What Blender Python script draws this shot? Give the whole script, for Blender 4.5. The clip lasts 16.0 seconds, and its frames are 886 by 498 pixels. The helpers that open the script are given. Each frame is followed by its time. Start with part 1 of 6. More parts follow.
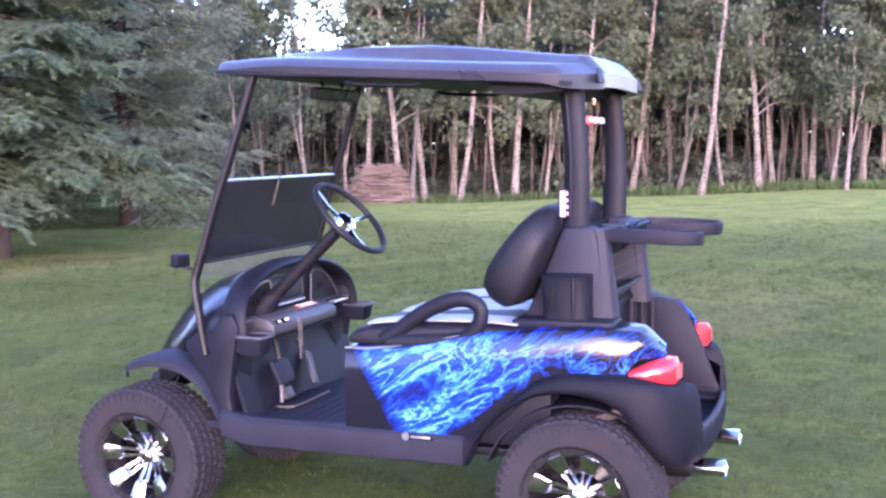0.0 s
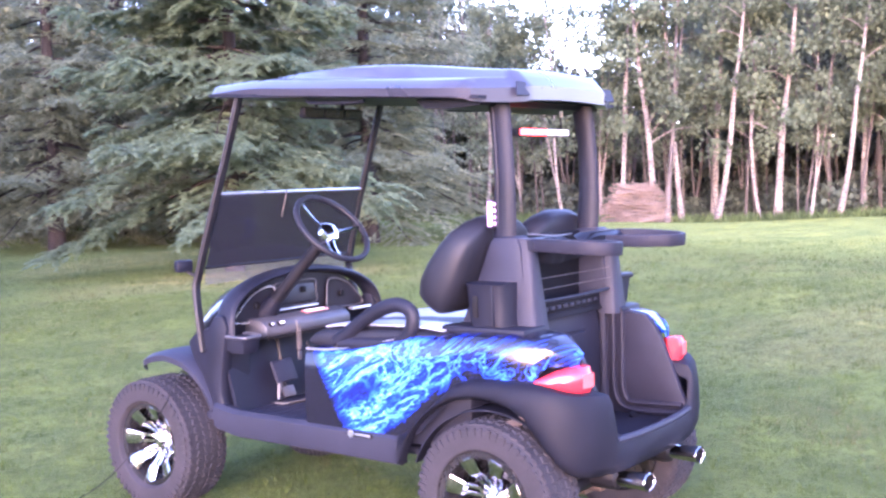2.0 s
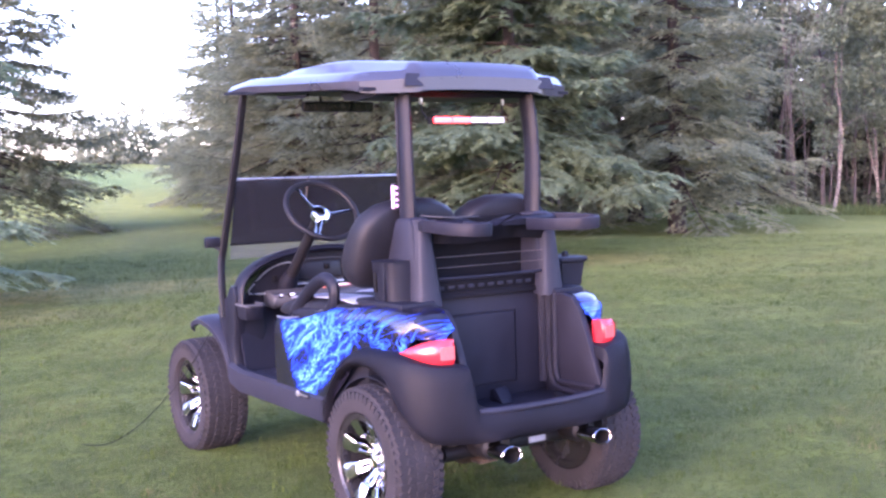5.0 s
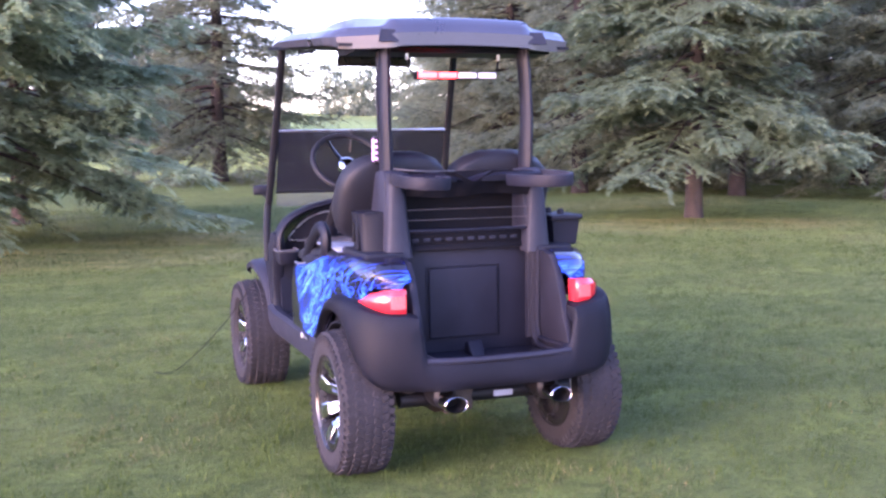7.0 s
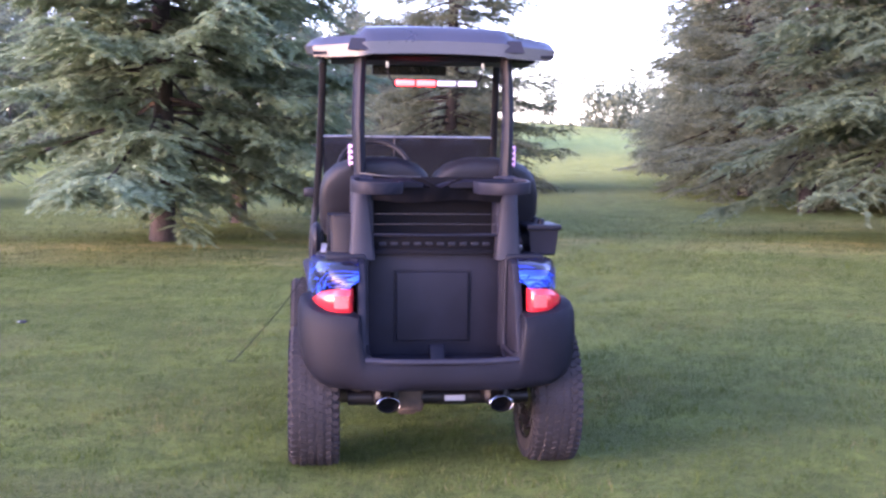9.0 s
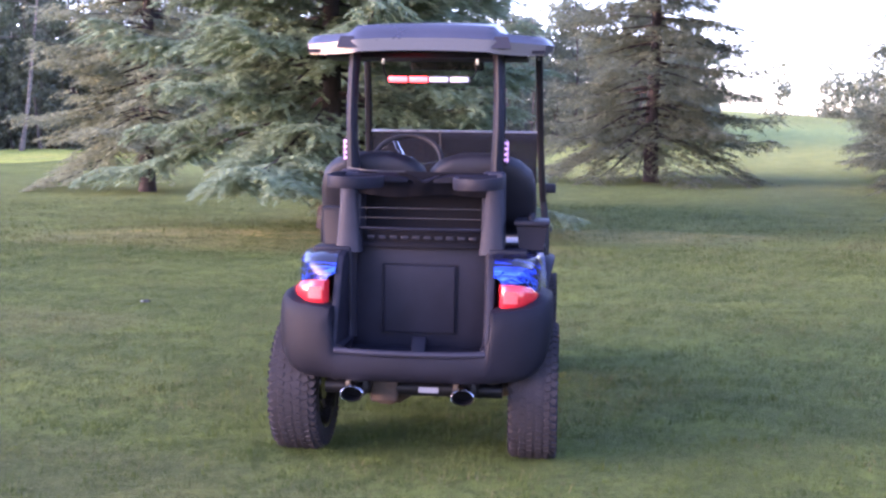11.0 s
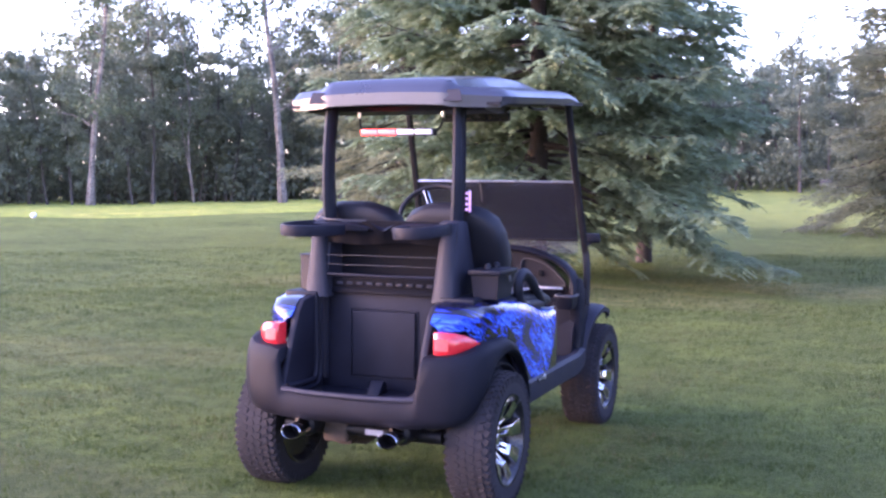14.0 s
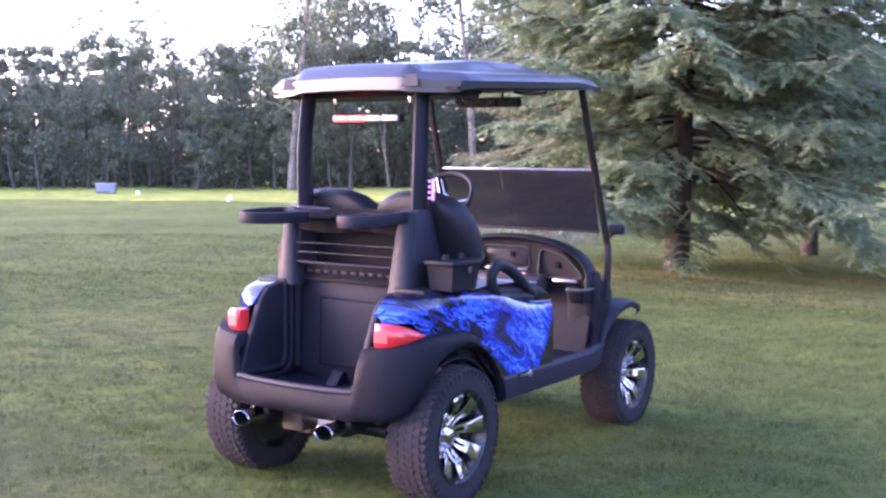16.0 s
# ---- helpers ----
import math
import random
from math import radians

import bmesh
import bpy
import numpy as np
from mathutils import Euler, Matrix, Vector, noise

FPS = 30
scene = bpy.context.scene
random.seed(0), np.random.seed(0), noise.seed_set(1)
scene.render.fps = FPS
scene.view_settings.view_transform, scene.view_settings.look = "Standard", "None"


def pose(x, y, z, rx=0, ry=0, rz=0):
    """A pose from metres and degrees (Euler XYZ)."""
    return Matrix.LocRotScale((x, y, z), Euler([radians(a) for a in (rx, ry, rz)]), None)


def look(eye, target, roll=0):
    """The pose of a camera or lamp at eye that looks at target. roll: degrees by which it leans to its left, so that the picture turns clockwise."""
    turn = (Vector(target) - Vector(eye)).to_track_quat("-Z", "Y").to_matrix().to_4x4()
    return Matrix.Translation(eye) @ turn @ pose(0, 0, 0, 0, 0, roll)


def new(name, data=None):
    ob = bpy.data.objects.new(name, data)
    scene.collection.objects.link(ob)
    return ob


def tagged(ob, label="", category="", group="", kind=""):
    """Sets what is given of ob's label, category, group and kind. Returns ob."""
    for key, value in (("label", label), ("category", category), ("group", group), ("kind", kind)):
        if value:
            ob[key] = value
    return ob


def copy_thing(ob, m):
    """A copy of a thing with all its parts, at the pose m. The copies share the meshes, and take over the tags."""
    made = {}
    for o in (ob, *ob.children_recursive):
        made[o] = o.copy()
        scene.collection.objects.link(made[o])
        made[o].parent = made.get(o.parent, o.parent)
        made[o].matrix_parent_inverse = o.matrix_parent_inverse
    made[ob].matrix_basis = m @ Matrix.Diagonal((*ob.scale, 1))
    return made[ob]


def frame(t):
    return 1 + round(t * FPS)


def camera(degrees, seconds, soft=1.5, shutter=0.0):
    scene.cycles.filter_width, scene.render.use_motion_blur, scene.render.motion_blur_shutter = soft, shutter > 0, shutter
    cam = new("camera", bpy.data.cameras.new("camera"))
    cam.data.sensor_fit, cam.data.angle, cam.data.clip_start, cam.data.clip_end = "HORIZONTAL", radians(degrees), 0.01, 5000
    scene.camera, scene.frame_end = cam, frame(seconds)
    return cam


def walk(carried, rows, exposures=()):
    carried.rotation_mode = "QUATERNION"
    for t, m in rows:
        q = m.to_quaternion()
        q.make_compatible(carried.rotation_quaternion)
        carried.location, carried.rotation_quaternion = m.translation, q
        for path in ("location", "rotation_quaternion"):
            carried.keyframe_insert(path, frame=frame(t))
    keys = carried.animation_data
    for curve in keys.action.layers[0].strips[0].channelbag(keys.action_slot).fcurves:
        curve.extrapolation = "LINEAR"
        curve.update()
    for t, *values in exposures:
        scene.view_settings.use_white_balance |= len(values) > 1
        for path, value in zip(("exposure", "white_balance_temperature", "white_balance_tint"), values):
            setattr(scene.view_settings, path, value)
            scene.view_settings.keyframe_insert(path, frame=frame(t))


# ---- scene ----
cam = camera(44.4, 16.0, soft=2.5)
PATH = [
    (0, (-3.818, -0.866, 1.431), (-1.967, -0.131, 1.249), -1.1),
    (0.5, (-3.751, -1.112, 1.39), (-1.95, -0.259, 1.219), -0.9),
    (1, (-3.664, -1.41, 1.404), (-1.918, -0.455, 1.211), -1.6),
    (1.5, (-3.586, -1.747, 1.414), (-1.927, -0.639, 1.276), -2.0),
    (2, (-3.388, -1.993, 1.375), (-1.789, -0.798, 1.243), -1.7),
    (2.5, (-3.246, -2.266, 1.361), (-1.699, -1.013, 1.174), -1.9),
    (3, (-3.125, -2.535, 1.384), (-1.683, -1.166, 1.163), -3.1),
    (5.5, (-2.168, -3.562, 1.29), (-1.193, -1.821, 1.153), -1.3),
    (6, (-1.982, -3.752, 1.302), (-1.13, -1.95, 1.138), -1.1),
    (6.5, (-1.764, -3.812, 1.267), (-0.958, -1.988, 1.116), -0.7),
    (7, (-1.525, -3.878, 1.275), (-0.832, -2.012, 1.077), -0.8),
    (7.5, (-1.257, -4.041, 1.27), (-0.712, -2.125, 1.09), 0.1),
    (8, (-1.0, -4.091, 1.242), (-0.567, -2.146, 1.075), -0.3),
    (8.5, (-0.728, -4.107, 1.257), (-0.361, -2.15, 1.072), 0.2),
    (9, (-0.438, -4.208, 1.252), (-0.215, -2.228, 1.077), 0.6),
    (9.5, (-0.191, -4.242, 1.235), (-0.082, -2.25, 1.094), 0.1),
    (10, (0.037, -4.247, 1.254), (0.053, -2.253, 1.091), -0.1),
    (12.5, (1.173, -4.275, 1.289), (0.692, -2.347, 1.068), 1.8),
    (13, (1.369, -4.163, 1.276), (0.823, -2.244, 1.143), 1.2),
    (13.5, (1.597, -4.099, 1.287), (0.97, -2.203, 1.192), 0.1),
    (14, (1.863, -4.03, 1.302), (1.121, -2.176, 1.188), 0.6),
    (14.5, (2.04, -3.879, 1.289), (1.224, -2.059, 1.146), 0.6),
    (15, (2.222, -3.737, 1.326), (1.337, -1.95, 1.182), 0.3),
    (15.5, (2.487, -3.629, 1.321), (1.47, -1.914, 1.163), 0.4),
    (16, (2.673, -3.468, 1.318), (1.592, -1.791, 1.175), 0.9),
]
# stops, kelvin and tint that the clip's camera sets on the way
EXPOSURES = [(0.0, 3.65, 5820, 53), (0.5, 3.87, 5820, 54), (1.0, 4.11, 5820, 55), (1.5, 4.37, 5870, 57), (2.0, 4.45, 5920, 58), (2.5, 4.53, 5970, 58), (3.0, 4.57, 6020, 59),
             (5.5, 3.84, 6200, 59), (6.0, 3.82, 6200, 59), (7.0, 3.9, 6250, 60), (8.0, 3.9, 6250, 59), (9.0, 3.8, 6350, 59), (10.0, 3.44, 6300, 58), (12.5, 4.27, 6250, 62),
             (13.0, 4.08, 6450, 62), (13.5, 3.76, 6300, 59), (14.0, 3.76, 6300, 59), (14.5, 3.86, 6400, 60), (16.0, 3.91, 6400, 60)]
walk(cam, [(t, look(eye, target, roll)) for t, eye, target, roll in PATH], exposures=EXPOSURES)

# ---- world, sun ----
SUN_ELEVATION, SUN_AZIMUTH = radians(12), radians(-115)   # azimuth from +y towards +x
world = bpy.data.worlds.new("evening_sky")
scene.world = world
world.use_nodes = True
wn = world.node_tree.nodes
sky = wn.new("ShaderNodeTexSky")
sky.sky_type = "NISHITA"
sky.sun_disc = False
sky.sun_elevation = SUN_ELEVATION
sky.sun_rotation = SUN_AZIMUTH
sky.air_density, sky.dust_density, sky.ozone_density = 1.0, 1.0, 2.5
world.node_tree.links.new(sky.outputs["Color"], wn["Background"].inputs["Color"])
wn["Background"].inputs["Strength"].default_value = 0.15

lamp = bpy.data.lights.new("low_sun", "SUN")
lamp.energy, lamp.angle, lamp.color = 0.50, radians(60), (1.0, 0.90, 0.81)
sun = new("low_sun", lamp)
sd = Vector((math.sin(SUN_AZIMUTH) * math.cos(SUN_ELEVATION), math.cos(SUN_AZIMUTH) * math.cos(SUN_ELEVATION), math.sin(SUN_ELEVATION)))
sun.matrix_world = look(sd * 60, (0, 0, 0))


# ---- materials ----
def node_mat(name):
    m = bpy.data.materials.new(name)
    m.use_nodes = True
    nt = m.node_tree
    return m, nt, nt.nodes["Principled BSDF"]


def noise_node(nt, scale, detail=4.0, rough=0.55, distort=0.0, coords=None, kind="FBM", stretch=None):
    n = nt.nodes.new("ShaderNodeTexNoise")
    n.noise_type = kind
    n.inputs["Scale"].default_value = scale
    n.inputs["Detail"].default_value = detail
    n.inputs["Roughness"].default_value = rough
    n.inputs["Distortion"].default_value = distort
    src = coords
    if src is None:
        src = nt.nodes.new("ShaderNodeTexCoord").outputs["Object"]
    if stretch:
        mp = nt.nodes.new("ShaderNodeMapping")
        mp.inputs["Scale"].default_value = stretch
        nt.links.new(src, mp.inputs["Vector"])
        src = mp.outputs["Vector"]
    nt.links.new(src, n.inputs["Vector"])
    return n


def ramp_node(nt, fac, stops, mode="LINEAR"):
    r = nt.nodes.new("ShaderNodeValToRGB")
    r.color_ramp.interpolation = mode
    el = r.color_ramp.elements
    while len(el) < len(stops):
        el.new(0.5)
    for e, (p, c) in zip(el, stops):
        e.position = p
        e.color = (*c, 1) if len(c) == 3 else c
    nt.links.new(fac, r.inputs["Fac"])
    return r


def mix_node(nt, a, b, fac, blend="MIX"):
    x = nt.nodes.new("ShaderNodeMix")
    x.data_type, x.blend_type = "RGBA", blend
    for sock, v in (("A", a), ("B", b)):
        s = [i for i in x.inputs if i.name == sock and i.type == "RGBA"][0]
        if isinstance(v, tuple):
            s.default_value = (*v, 1)
        else:
            nt.links.new(v, s)
    f = [i for i in x.inputs if i.name == "Factor" and i.type == "VALUE"][0]
    if isinstance(fac, (int, float)):
        f.default_value = fac
    else:
        nt.links.new(fac, f)
    return [o for o in x.outputs if o.type == "RGBA"][0]


def bump_link(nt, b, height, strength, dist=0.01):
    n = nt.nodes.new("ShaderNodeBump")
    n.inputs["Strength"].default_value = strength
    n.inputs["Distance"].default_value = dist
    nt.links.new(height, n.inputs["Height"])
    nt.links.new(n.outputs["Normal"], b.inputs["Normal"])


def surface(name, dark, light, rough=0.5, metal=0.0, big=3.0, fine=60.0, bump=0.1, dist=0.004, rough_var=0.1, spec=0.5, coat=0.0):
    """A surface that varies between two colours at two scales, with fine relief."""
    m, nt, b = node_mat(name)
    co = nt.nodes.new("ShaderNodeTexCoord").outputs["Object"]
    n1 = noise_node(nt, big, 5, 0.6, 0.4, co)
    n2 = noise_node(nt, fine, 3, 0.6, 0.0, co)
    mid = tuple((p + q) / 2 for p, q in zip(dark, light))
    r = ramp_node(nt, n1.outputs["Fac"], [(0.3, dark), (0.52, mid), (0.7, light)])
    r2 = ramp_node(nt, n2.outputs["Fac"], [(0.3, (0.82, 0.82, 0.82)), (0.7, (1.12, 1.12, 1.12))])
    nt.links.new(mix_node(nt, r.outputs["Color"], r2.outputs["Color"], 1.0, "MULTIPLY"), b.inputs["Base Color"])
    mr = nt.nodes.new("ShaderNodeMapRange")
    mr.inputs["To Min"].default_value, mr.inputs["To Max"].default_value = max(0.02, rough - rough_var), min(1, rough + rough_var)
    nt.links.new(n1.outputs["Fac"], mr.inputs["Value"])
    nt.links.new(mr.outputs["Result"], b.inputs["Roughness"])
    b.inputs["Metallic"].default_value = metal
    b.inputs["Specular IOR Level"].default_value = spec
    b.inputs["Coat Weight"].default_value = coat
    if bump:
        bump_link(nt, b, n2.outputs["Fac"], bump, dist)
    return m


PLASTIC = surface("textured_black_plastic", (0.0083, 0.0092, 0.0164), (0.0138, 0.0152, 0.0258), 0.60, big=5, fine=420, bump=0.25, dist=0.0012, spec=0.22)
PLASTIC_DARK = surface("dark_plastic", (0.0038, 0.0044, 0.0084), (0.0072, 0.0081, 0.0150), 0.55, big=6, fine=300, bump=0.15, dist=0.001, spec=0.17)
LINER = surface("bed_liner_plastic", (0.0058, 0.0060, 0.0108), (0.0118, 0.0122, 0.0200), 0.6, big=7, fine=260, bump=0.3, dist=0.0015, spec=0.16)
# nearly black, so that the colour itself holds the shade of the rear bay
BAY_SHADE = surface("bay_shade_black", (0.0016, 0.0016, 0.0030), (0.0034, 0.0034, 0.0060), 0.75, big=7, fine=260, bump=0.2, dist=0.001, spec=0.12)
METAL_BLACK = surface("black_powder_coated_metal", (0.004, 0.004, 0.006), (0.008, 0.008, 0.010), 0.48, spec=0.20, big=4, fine=200, bump=0.05, dist=0.0006)
ROOF_SKIN = surface("dark_moulded_roof_plastic", (0.0190, 0.0197, 0.0300), (0.0295, 0.0303, 0.0430), 0.30, big=2.5, fine=260, bump=0.06, dist=0.0008, spec=0.55)
VINYL_BLACK = surface("black_vinyl", (0.0040, 0.0043, 0.0070), (0.0080, 0.0086, 0.0132), 0.58, big=6, fine=350, bump=0.2, dist=0.001, spec=0.22)
VINYL_GREY = surface("grey_vinyl", (0.20, 0.21, 0.26), (0.29, 0.30, 0.36), 0.4, big=4, fine=320, bump=0.15, dist=0.001)
RUBBER = surface("dusty_tyre_rubber", (0.0092, 0.0088, 0.0115), (0.0195, 0.0180, 0.0220), 0.85, big=9, fine=120, bump=0.3, dist=0.002, spec=0.25)
CHROME = surface("polished_chrome", (0.52, 0.52, 0.55), (0.74, 0.74, 0.77), 0.14, 1.0, big=12, fine=90, bump=0.0, rough_var=0.05)
RIM_DARK = surface("gloss_black_alloy", (0.012, 0.012, 0.014), (0.030, 0.029, 0.032), 0.25, 0.4, big=12, fine=90, bump=0.0)
STEEL = surface("worn_undercarriage_steel", (0.05, 0.045, 0.042), (0.13, 0.11, 0.10), 0.6, 0.5, big=14, fine=120, bump=0.3)
RUST = surface("rusty_brown_casting", (0.026, 0.018, 0.015), (0.070, 0.047, 0.038), 0.75, 0.2, big=14, fine=120, bump=0.4)
SILVER = surface("brushed_silver_trim", (0.45, 0.45, 0.47), (0.62, 0.62, 0.64), 0.3, 0.9, big=9, fine=120, bump=0.03)
WHITE_PAINT = surface("white_plastic", (0.66, 0.66, 0.66), (0.80, 0.80, 0.80), 0.45, big=6, fine=90, bump=0.05)
BLUE_GREY = surface("blue_grey_painted_box", (0.12, 0.14, 0.19), (0.20, 0.23, 0.30), 0.5, big=3, fine=60, bump=0.1)
DASH_GREY = surface("grey_dash_plastic", (0.022, 0.022, 0.027), (0.046, 0.045, 0.052), 0.50, big=8, fine=300, bump=0.15, dist=0.001)
DASH_DARK = surface("smoked_dash_panel", (0.005, 0.005, 0.008), (0.012, 0.012, 0.017), 0.45, big=8, fine=200, bump=0.05, dist=0.001, spec=0.25)
LABEL_RED = surface("faded_red_sticker", (0.42, 0.10, 0.08), (0.55, 0.20, 0.16), 0.5, big=30, fine=200, bump=0.0)
BARK_SPRUCE = surface("spruce_bark", (0.015, 0.011, 0.010), (0.042, 0.030, 0.025), 0.9, big=5, fine=35, bump=0.9, dist=0.02)
BARK_GREY = surface("grey_aspen_bark", (0.050, 0.041, 0.035), (0.120, 0.098, 0.082), 0.9, big=2.5, fine=22, bump=0.7, dist=0.02)
WOODPILE = surface("cut_dry_branches", (0.060, 0.043, 0.034), (0.200, 0.145, 0.110), 0.85, big=1.5, fine=20, bump=0.5, dist=0.01)
CABLE_BLACK = surface("black_cable_rubber", (0.004, 0.004, 0.005), (0.008, 0.008, 0.009), 0.8, big=9, fine=90, bump=0.0, spec=0.1)


def birch_bark():
    m, nt, b = node_mat("birch_bark")
    co = nt.nodes.new("ShaderNodeTexCoord").outputs["Object"]
    n1 = noise_node(nt, 1.2, 4, 0.6, 0.5, co)
    n2 = noise_node(nt, 9, 4, 0.65, 0.3, co, stretch=(1, 1, 2.6))
    base = ramp_node(nt, n1.outputs["Fac"], [(0.3, (0.085, 0.068, 0.056)), (0.6, (0.215, 0.180, 0.148))])
    marks = ramp_node(nt, n2.outputs["Fac"], [(0.40, (0.06, 0.05, 0.045)), (0.50, (1, 1, 1))])
    nt.links.new(mix_node(nt, base.outputs["Color"], marks.outputs["Color"], 0.85, "MULTIPLY"), b.inputs["Base Color"])
    b.inputs["Roughness"].default_value = 0.8
    bump_link(nt, b, n2.outputs["Fac"], 0.4, 0.01)
    return m


def leaf_mat(name, dark, light, rough=0.6, trans=0.25, clump=0.9, single=0.45, spec=0.08):
    m, nt, b = node_mat(name)
    g = nt.nodes.new("ShaderNodeNewGeometry")
    oi = nt.nodes.new("ShaderNodeObjectInfo")
    co = nt.nodes.new("ShaderNodeTexCoord").outputs["Object"]
    n1 = noise_node(nt, clump, 3, 0.6, 0.2, co)
    add = nt.nodes.new("ShaderNodeMath")
    add.operation = "MULTIPLY_ADD"
    nt.links.new(g.outputs["Random Per Island"], add.inputs[0])
    add.inputs[1].default_value = single
    nt.links.new(n1.outputs["Fac"], add.inputs[2])
    r = ramp_node(nt, add.outputs[0], [(0.30 + 0.26 * single, dark), (0.66 + 0.62 * single, light)])
    hv = nt.nodes.new("ShaderNodeHueSaturation")
    mr = nt.nodes.new("ShaderNodeMapRange")
    mr.inputs["To Min"].default_value, mr.inputs["To Max"].default_value = 0.78, 1.2
    nt.links.new(oi.outputs["Random"], mr.inputs["Value"])
    nt.links.new(mr.outputs["Result"], hv.inputs["Value"])
    nt.links.new(r.outputs["Color"], hv.inputs["Color"])
    nt.links.new(hv.outputs["Color"], b.inputs["Base Color"])
    b.inputs["Roughness"].default_value = rough
    b.inputs["Specular IOR Level"].default_value = spec
    tr = nt.nodes.new("ShaderNodeBsdfTranslucent")
    nt.links.new(hv.outputs["Color"], tr.inputs["Color"])
    mx = nt.nodes.new("ShaderNodeMixShader")
    mx.inputs[0].default_value = trans
    nt.links.new(b.outputs[0], mx.inputs[1])
    nt.links.new(tr.outputs[0], mx.inputs[2])
    nt.links.new(mx.outputs[0], nt.nodes["Material Output"].inputs["Surface"])
    return m


BIRCH = birch_bark()
NEEDLES = leaf_mat("blue_green_spruce_needles", (0.162, 0.212, 0.134), (0.226, 0.304, 0.182), 0.6, 0.60, 2.2, 0.20, 0.04)
NEEDLES_WARM = leaf_mat("olive_spruce_needles", (0.150, 0.168, 0.106), (0.232, 0.258, 0.160), 0.6, 0.58, 1.6, 0.20, 0.04)
LEAVES = leaf_mat("aspen_leaves", (0.075, 0.094, 0.058), (0.132, 0.160, 0.096), 0.6, 0.46, 0.7, 0.22, 0.04)
# paler than the aspen leaves: far haze and sky glare are put into this colour
LEAVES_HAZE = leaf_mat("haze_paled_wood_leaves", (0.125, 0.145, 0.102), (0.205, 0.235, 0.158), 0.7, 0.5, 0.7, 0.3)
# darker copy of the aspen leaves: the gloom inside the birch wood is in its colour
LEAVES_SHADE = leaf_mat("shade_darkened_birch_leaves", (0.044, 0.050, 0.038), (0.086, 0.104, 0.070), 0.6, 0.35, 0.7, 0.22, 0.04)
BLADES = leaf_mat("lawn_grass_blades", (0.0170, 0.0320, 0.0066), (0.0790, 0.1080, 0.0265), 0.6, 0.3, 2.6, 0.30, 0.03)
STRAW = leaf_mat("dry_lawn_straw", (0.090, 0.080, 0.034), (0.215, 0.180, 0.090), 0.7, 0.2, 0.9, 0.45, 0.02)
TALL_GRASS = leaf_mat("tall_edge_grass", (0.035, 0.055, 0.020), (0.090, 0.125, 0.045), 0.6, 0.3)


def lawn_mat(name, low, mid, high, areas=()):
    """Grass at four scales; areas: (centre x, y, radius x, y, colour, strength), where it is mown or dried out otherwise."""
    m, nt, b = node_mat(name)
    co = nt.nodes.new("ShaderNodeTexCoord").outputs["Object"]
    n1 = noise_node(nt, 0.22, 5, 0.6, 0.6, co)
    n2 = noise_node(nt, 1.3, 6, 0.65, 0.6, co, stretch=(0.7, 1.0, 1.0))
    n3 = noise_node(nt, 30, 5, 0.75, 0.3, co)
    n4 = noise_node(nt, 6.0, 5, 0.72, 0.9, co)
    a = ramp_node(nt, n1.outputs["Fac"], [(0.32, low), (0.5, mid), (0.66, high)])
    c = a.outputs["Color"]
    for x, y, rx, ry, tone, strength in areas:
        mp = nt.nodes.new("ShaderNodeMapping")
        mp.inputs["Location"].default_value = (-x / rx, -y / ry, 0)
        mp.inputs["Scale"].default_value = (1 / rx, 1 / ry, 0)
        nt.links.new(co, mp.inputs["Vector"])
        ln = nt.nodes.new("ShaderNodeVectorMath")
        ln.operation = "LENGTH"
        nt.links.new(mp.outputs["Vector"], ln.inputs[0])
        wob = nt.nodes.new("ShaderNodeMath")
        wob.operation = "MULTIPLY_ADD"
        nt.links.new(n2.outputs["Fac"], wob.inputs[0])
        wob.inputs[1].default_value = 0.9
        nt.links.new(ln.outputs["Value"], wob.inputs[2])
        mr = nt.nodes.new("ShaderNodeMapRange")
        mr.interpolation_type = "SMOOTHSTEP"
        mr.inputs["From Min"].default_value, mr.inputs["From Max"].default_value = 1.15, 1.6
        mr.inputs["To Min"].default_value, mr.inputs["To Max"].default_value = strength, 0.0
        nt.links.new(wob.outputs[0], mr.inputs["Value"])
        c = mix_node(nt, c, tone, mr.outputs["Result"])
    d = ramp_node(nt, n2.outputs["Fac"], [(0.36, (0.58, 0.70, 0.56)), (0.47, (1, 1, 1)), (0.56, (1.30, 1.20, 1.06)), (0.66, (1.85, 1.62, 1.36))])
    e = ramp_node(nt, n3.outputs["Fac"], [(0.34, (0.42, 0.44, 0.38)), (0.66, (1.52, 1.50, 1.35))])
    c = mix_node(nt, c, d.outputs["Color"], 1.0, "MULTIPLY")
    g = ramp_node(nt, n4.outputs["Fac"], [(0.34, (0.42, 0.52, 0.40)), (0.5, (1, 1, 1)), (0.66, (1.60, 1.45, 1.25))])
    c = mix_node(nt, c, g.outputs["Color"], 0.95, "MULTIPLY")
    nt.links.new(mix_node(nt, c, e.outputs["Color"], 0.95, "MULTIPLY"), b.inputs["Base Color"])
    b.inputs["Sheen Weight"].default_value = 0.26
    b.inputs["Sheen Roughness"].default_value = 0.45
    b.inputs["Sheen Tint"].default_value = (0.58, 0.67, 0.25, 1)
    b.inputs["Roughness"].default_value = 0.85
    b.inputs["Specular IOR Level"].default_value = 0.055
    bump_link(nt, b, n3.outputs["Fac"], 1.0, 0.05)
    return m


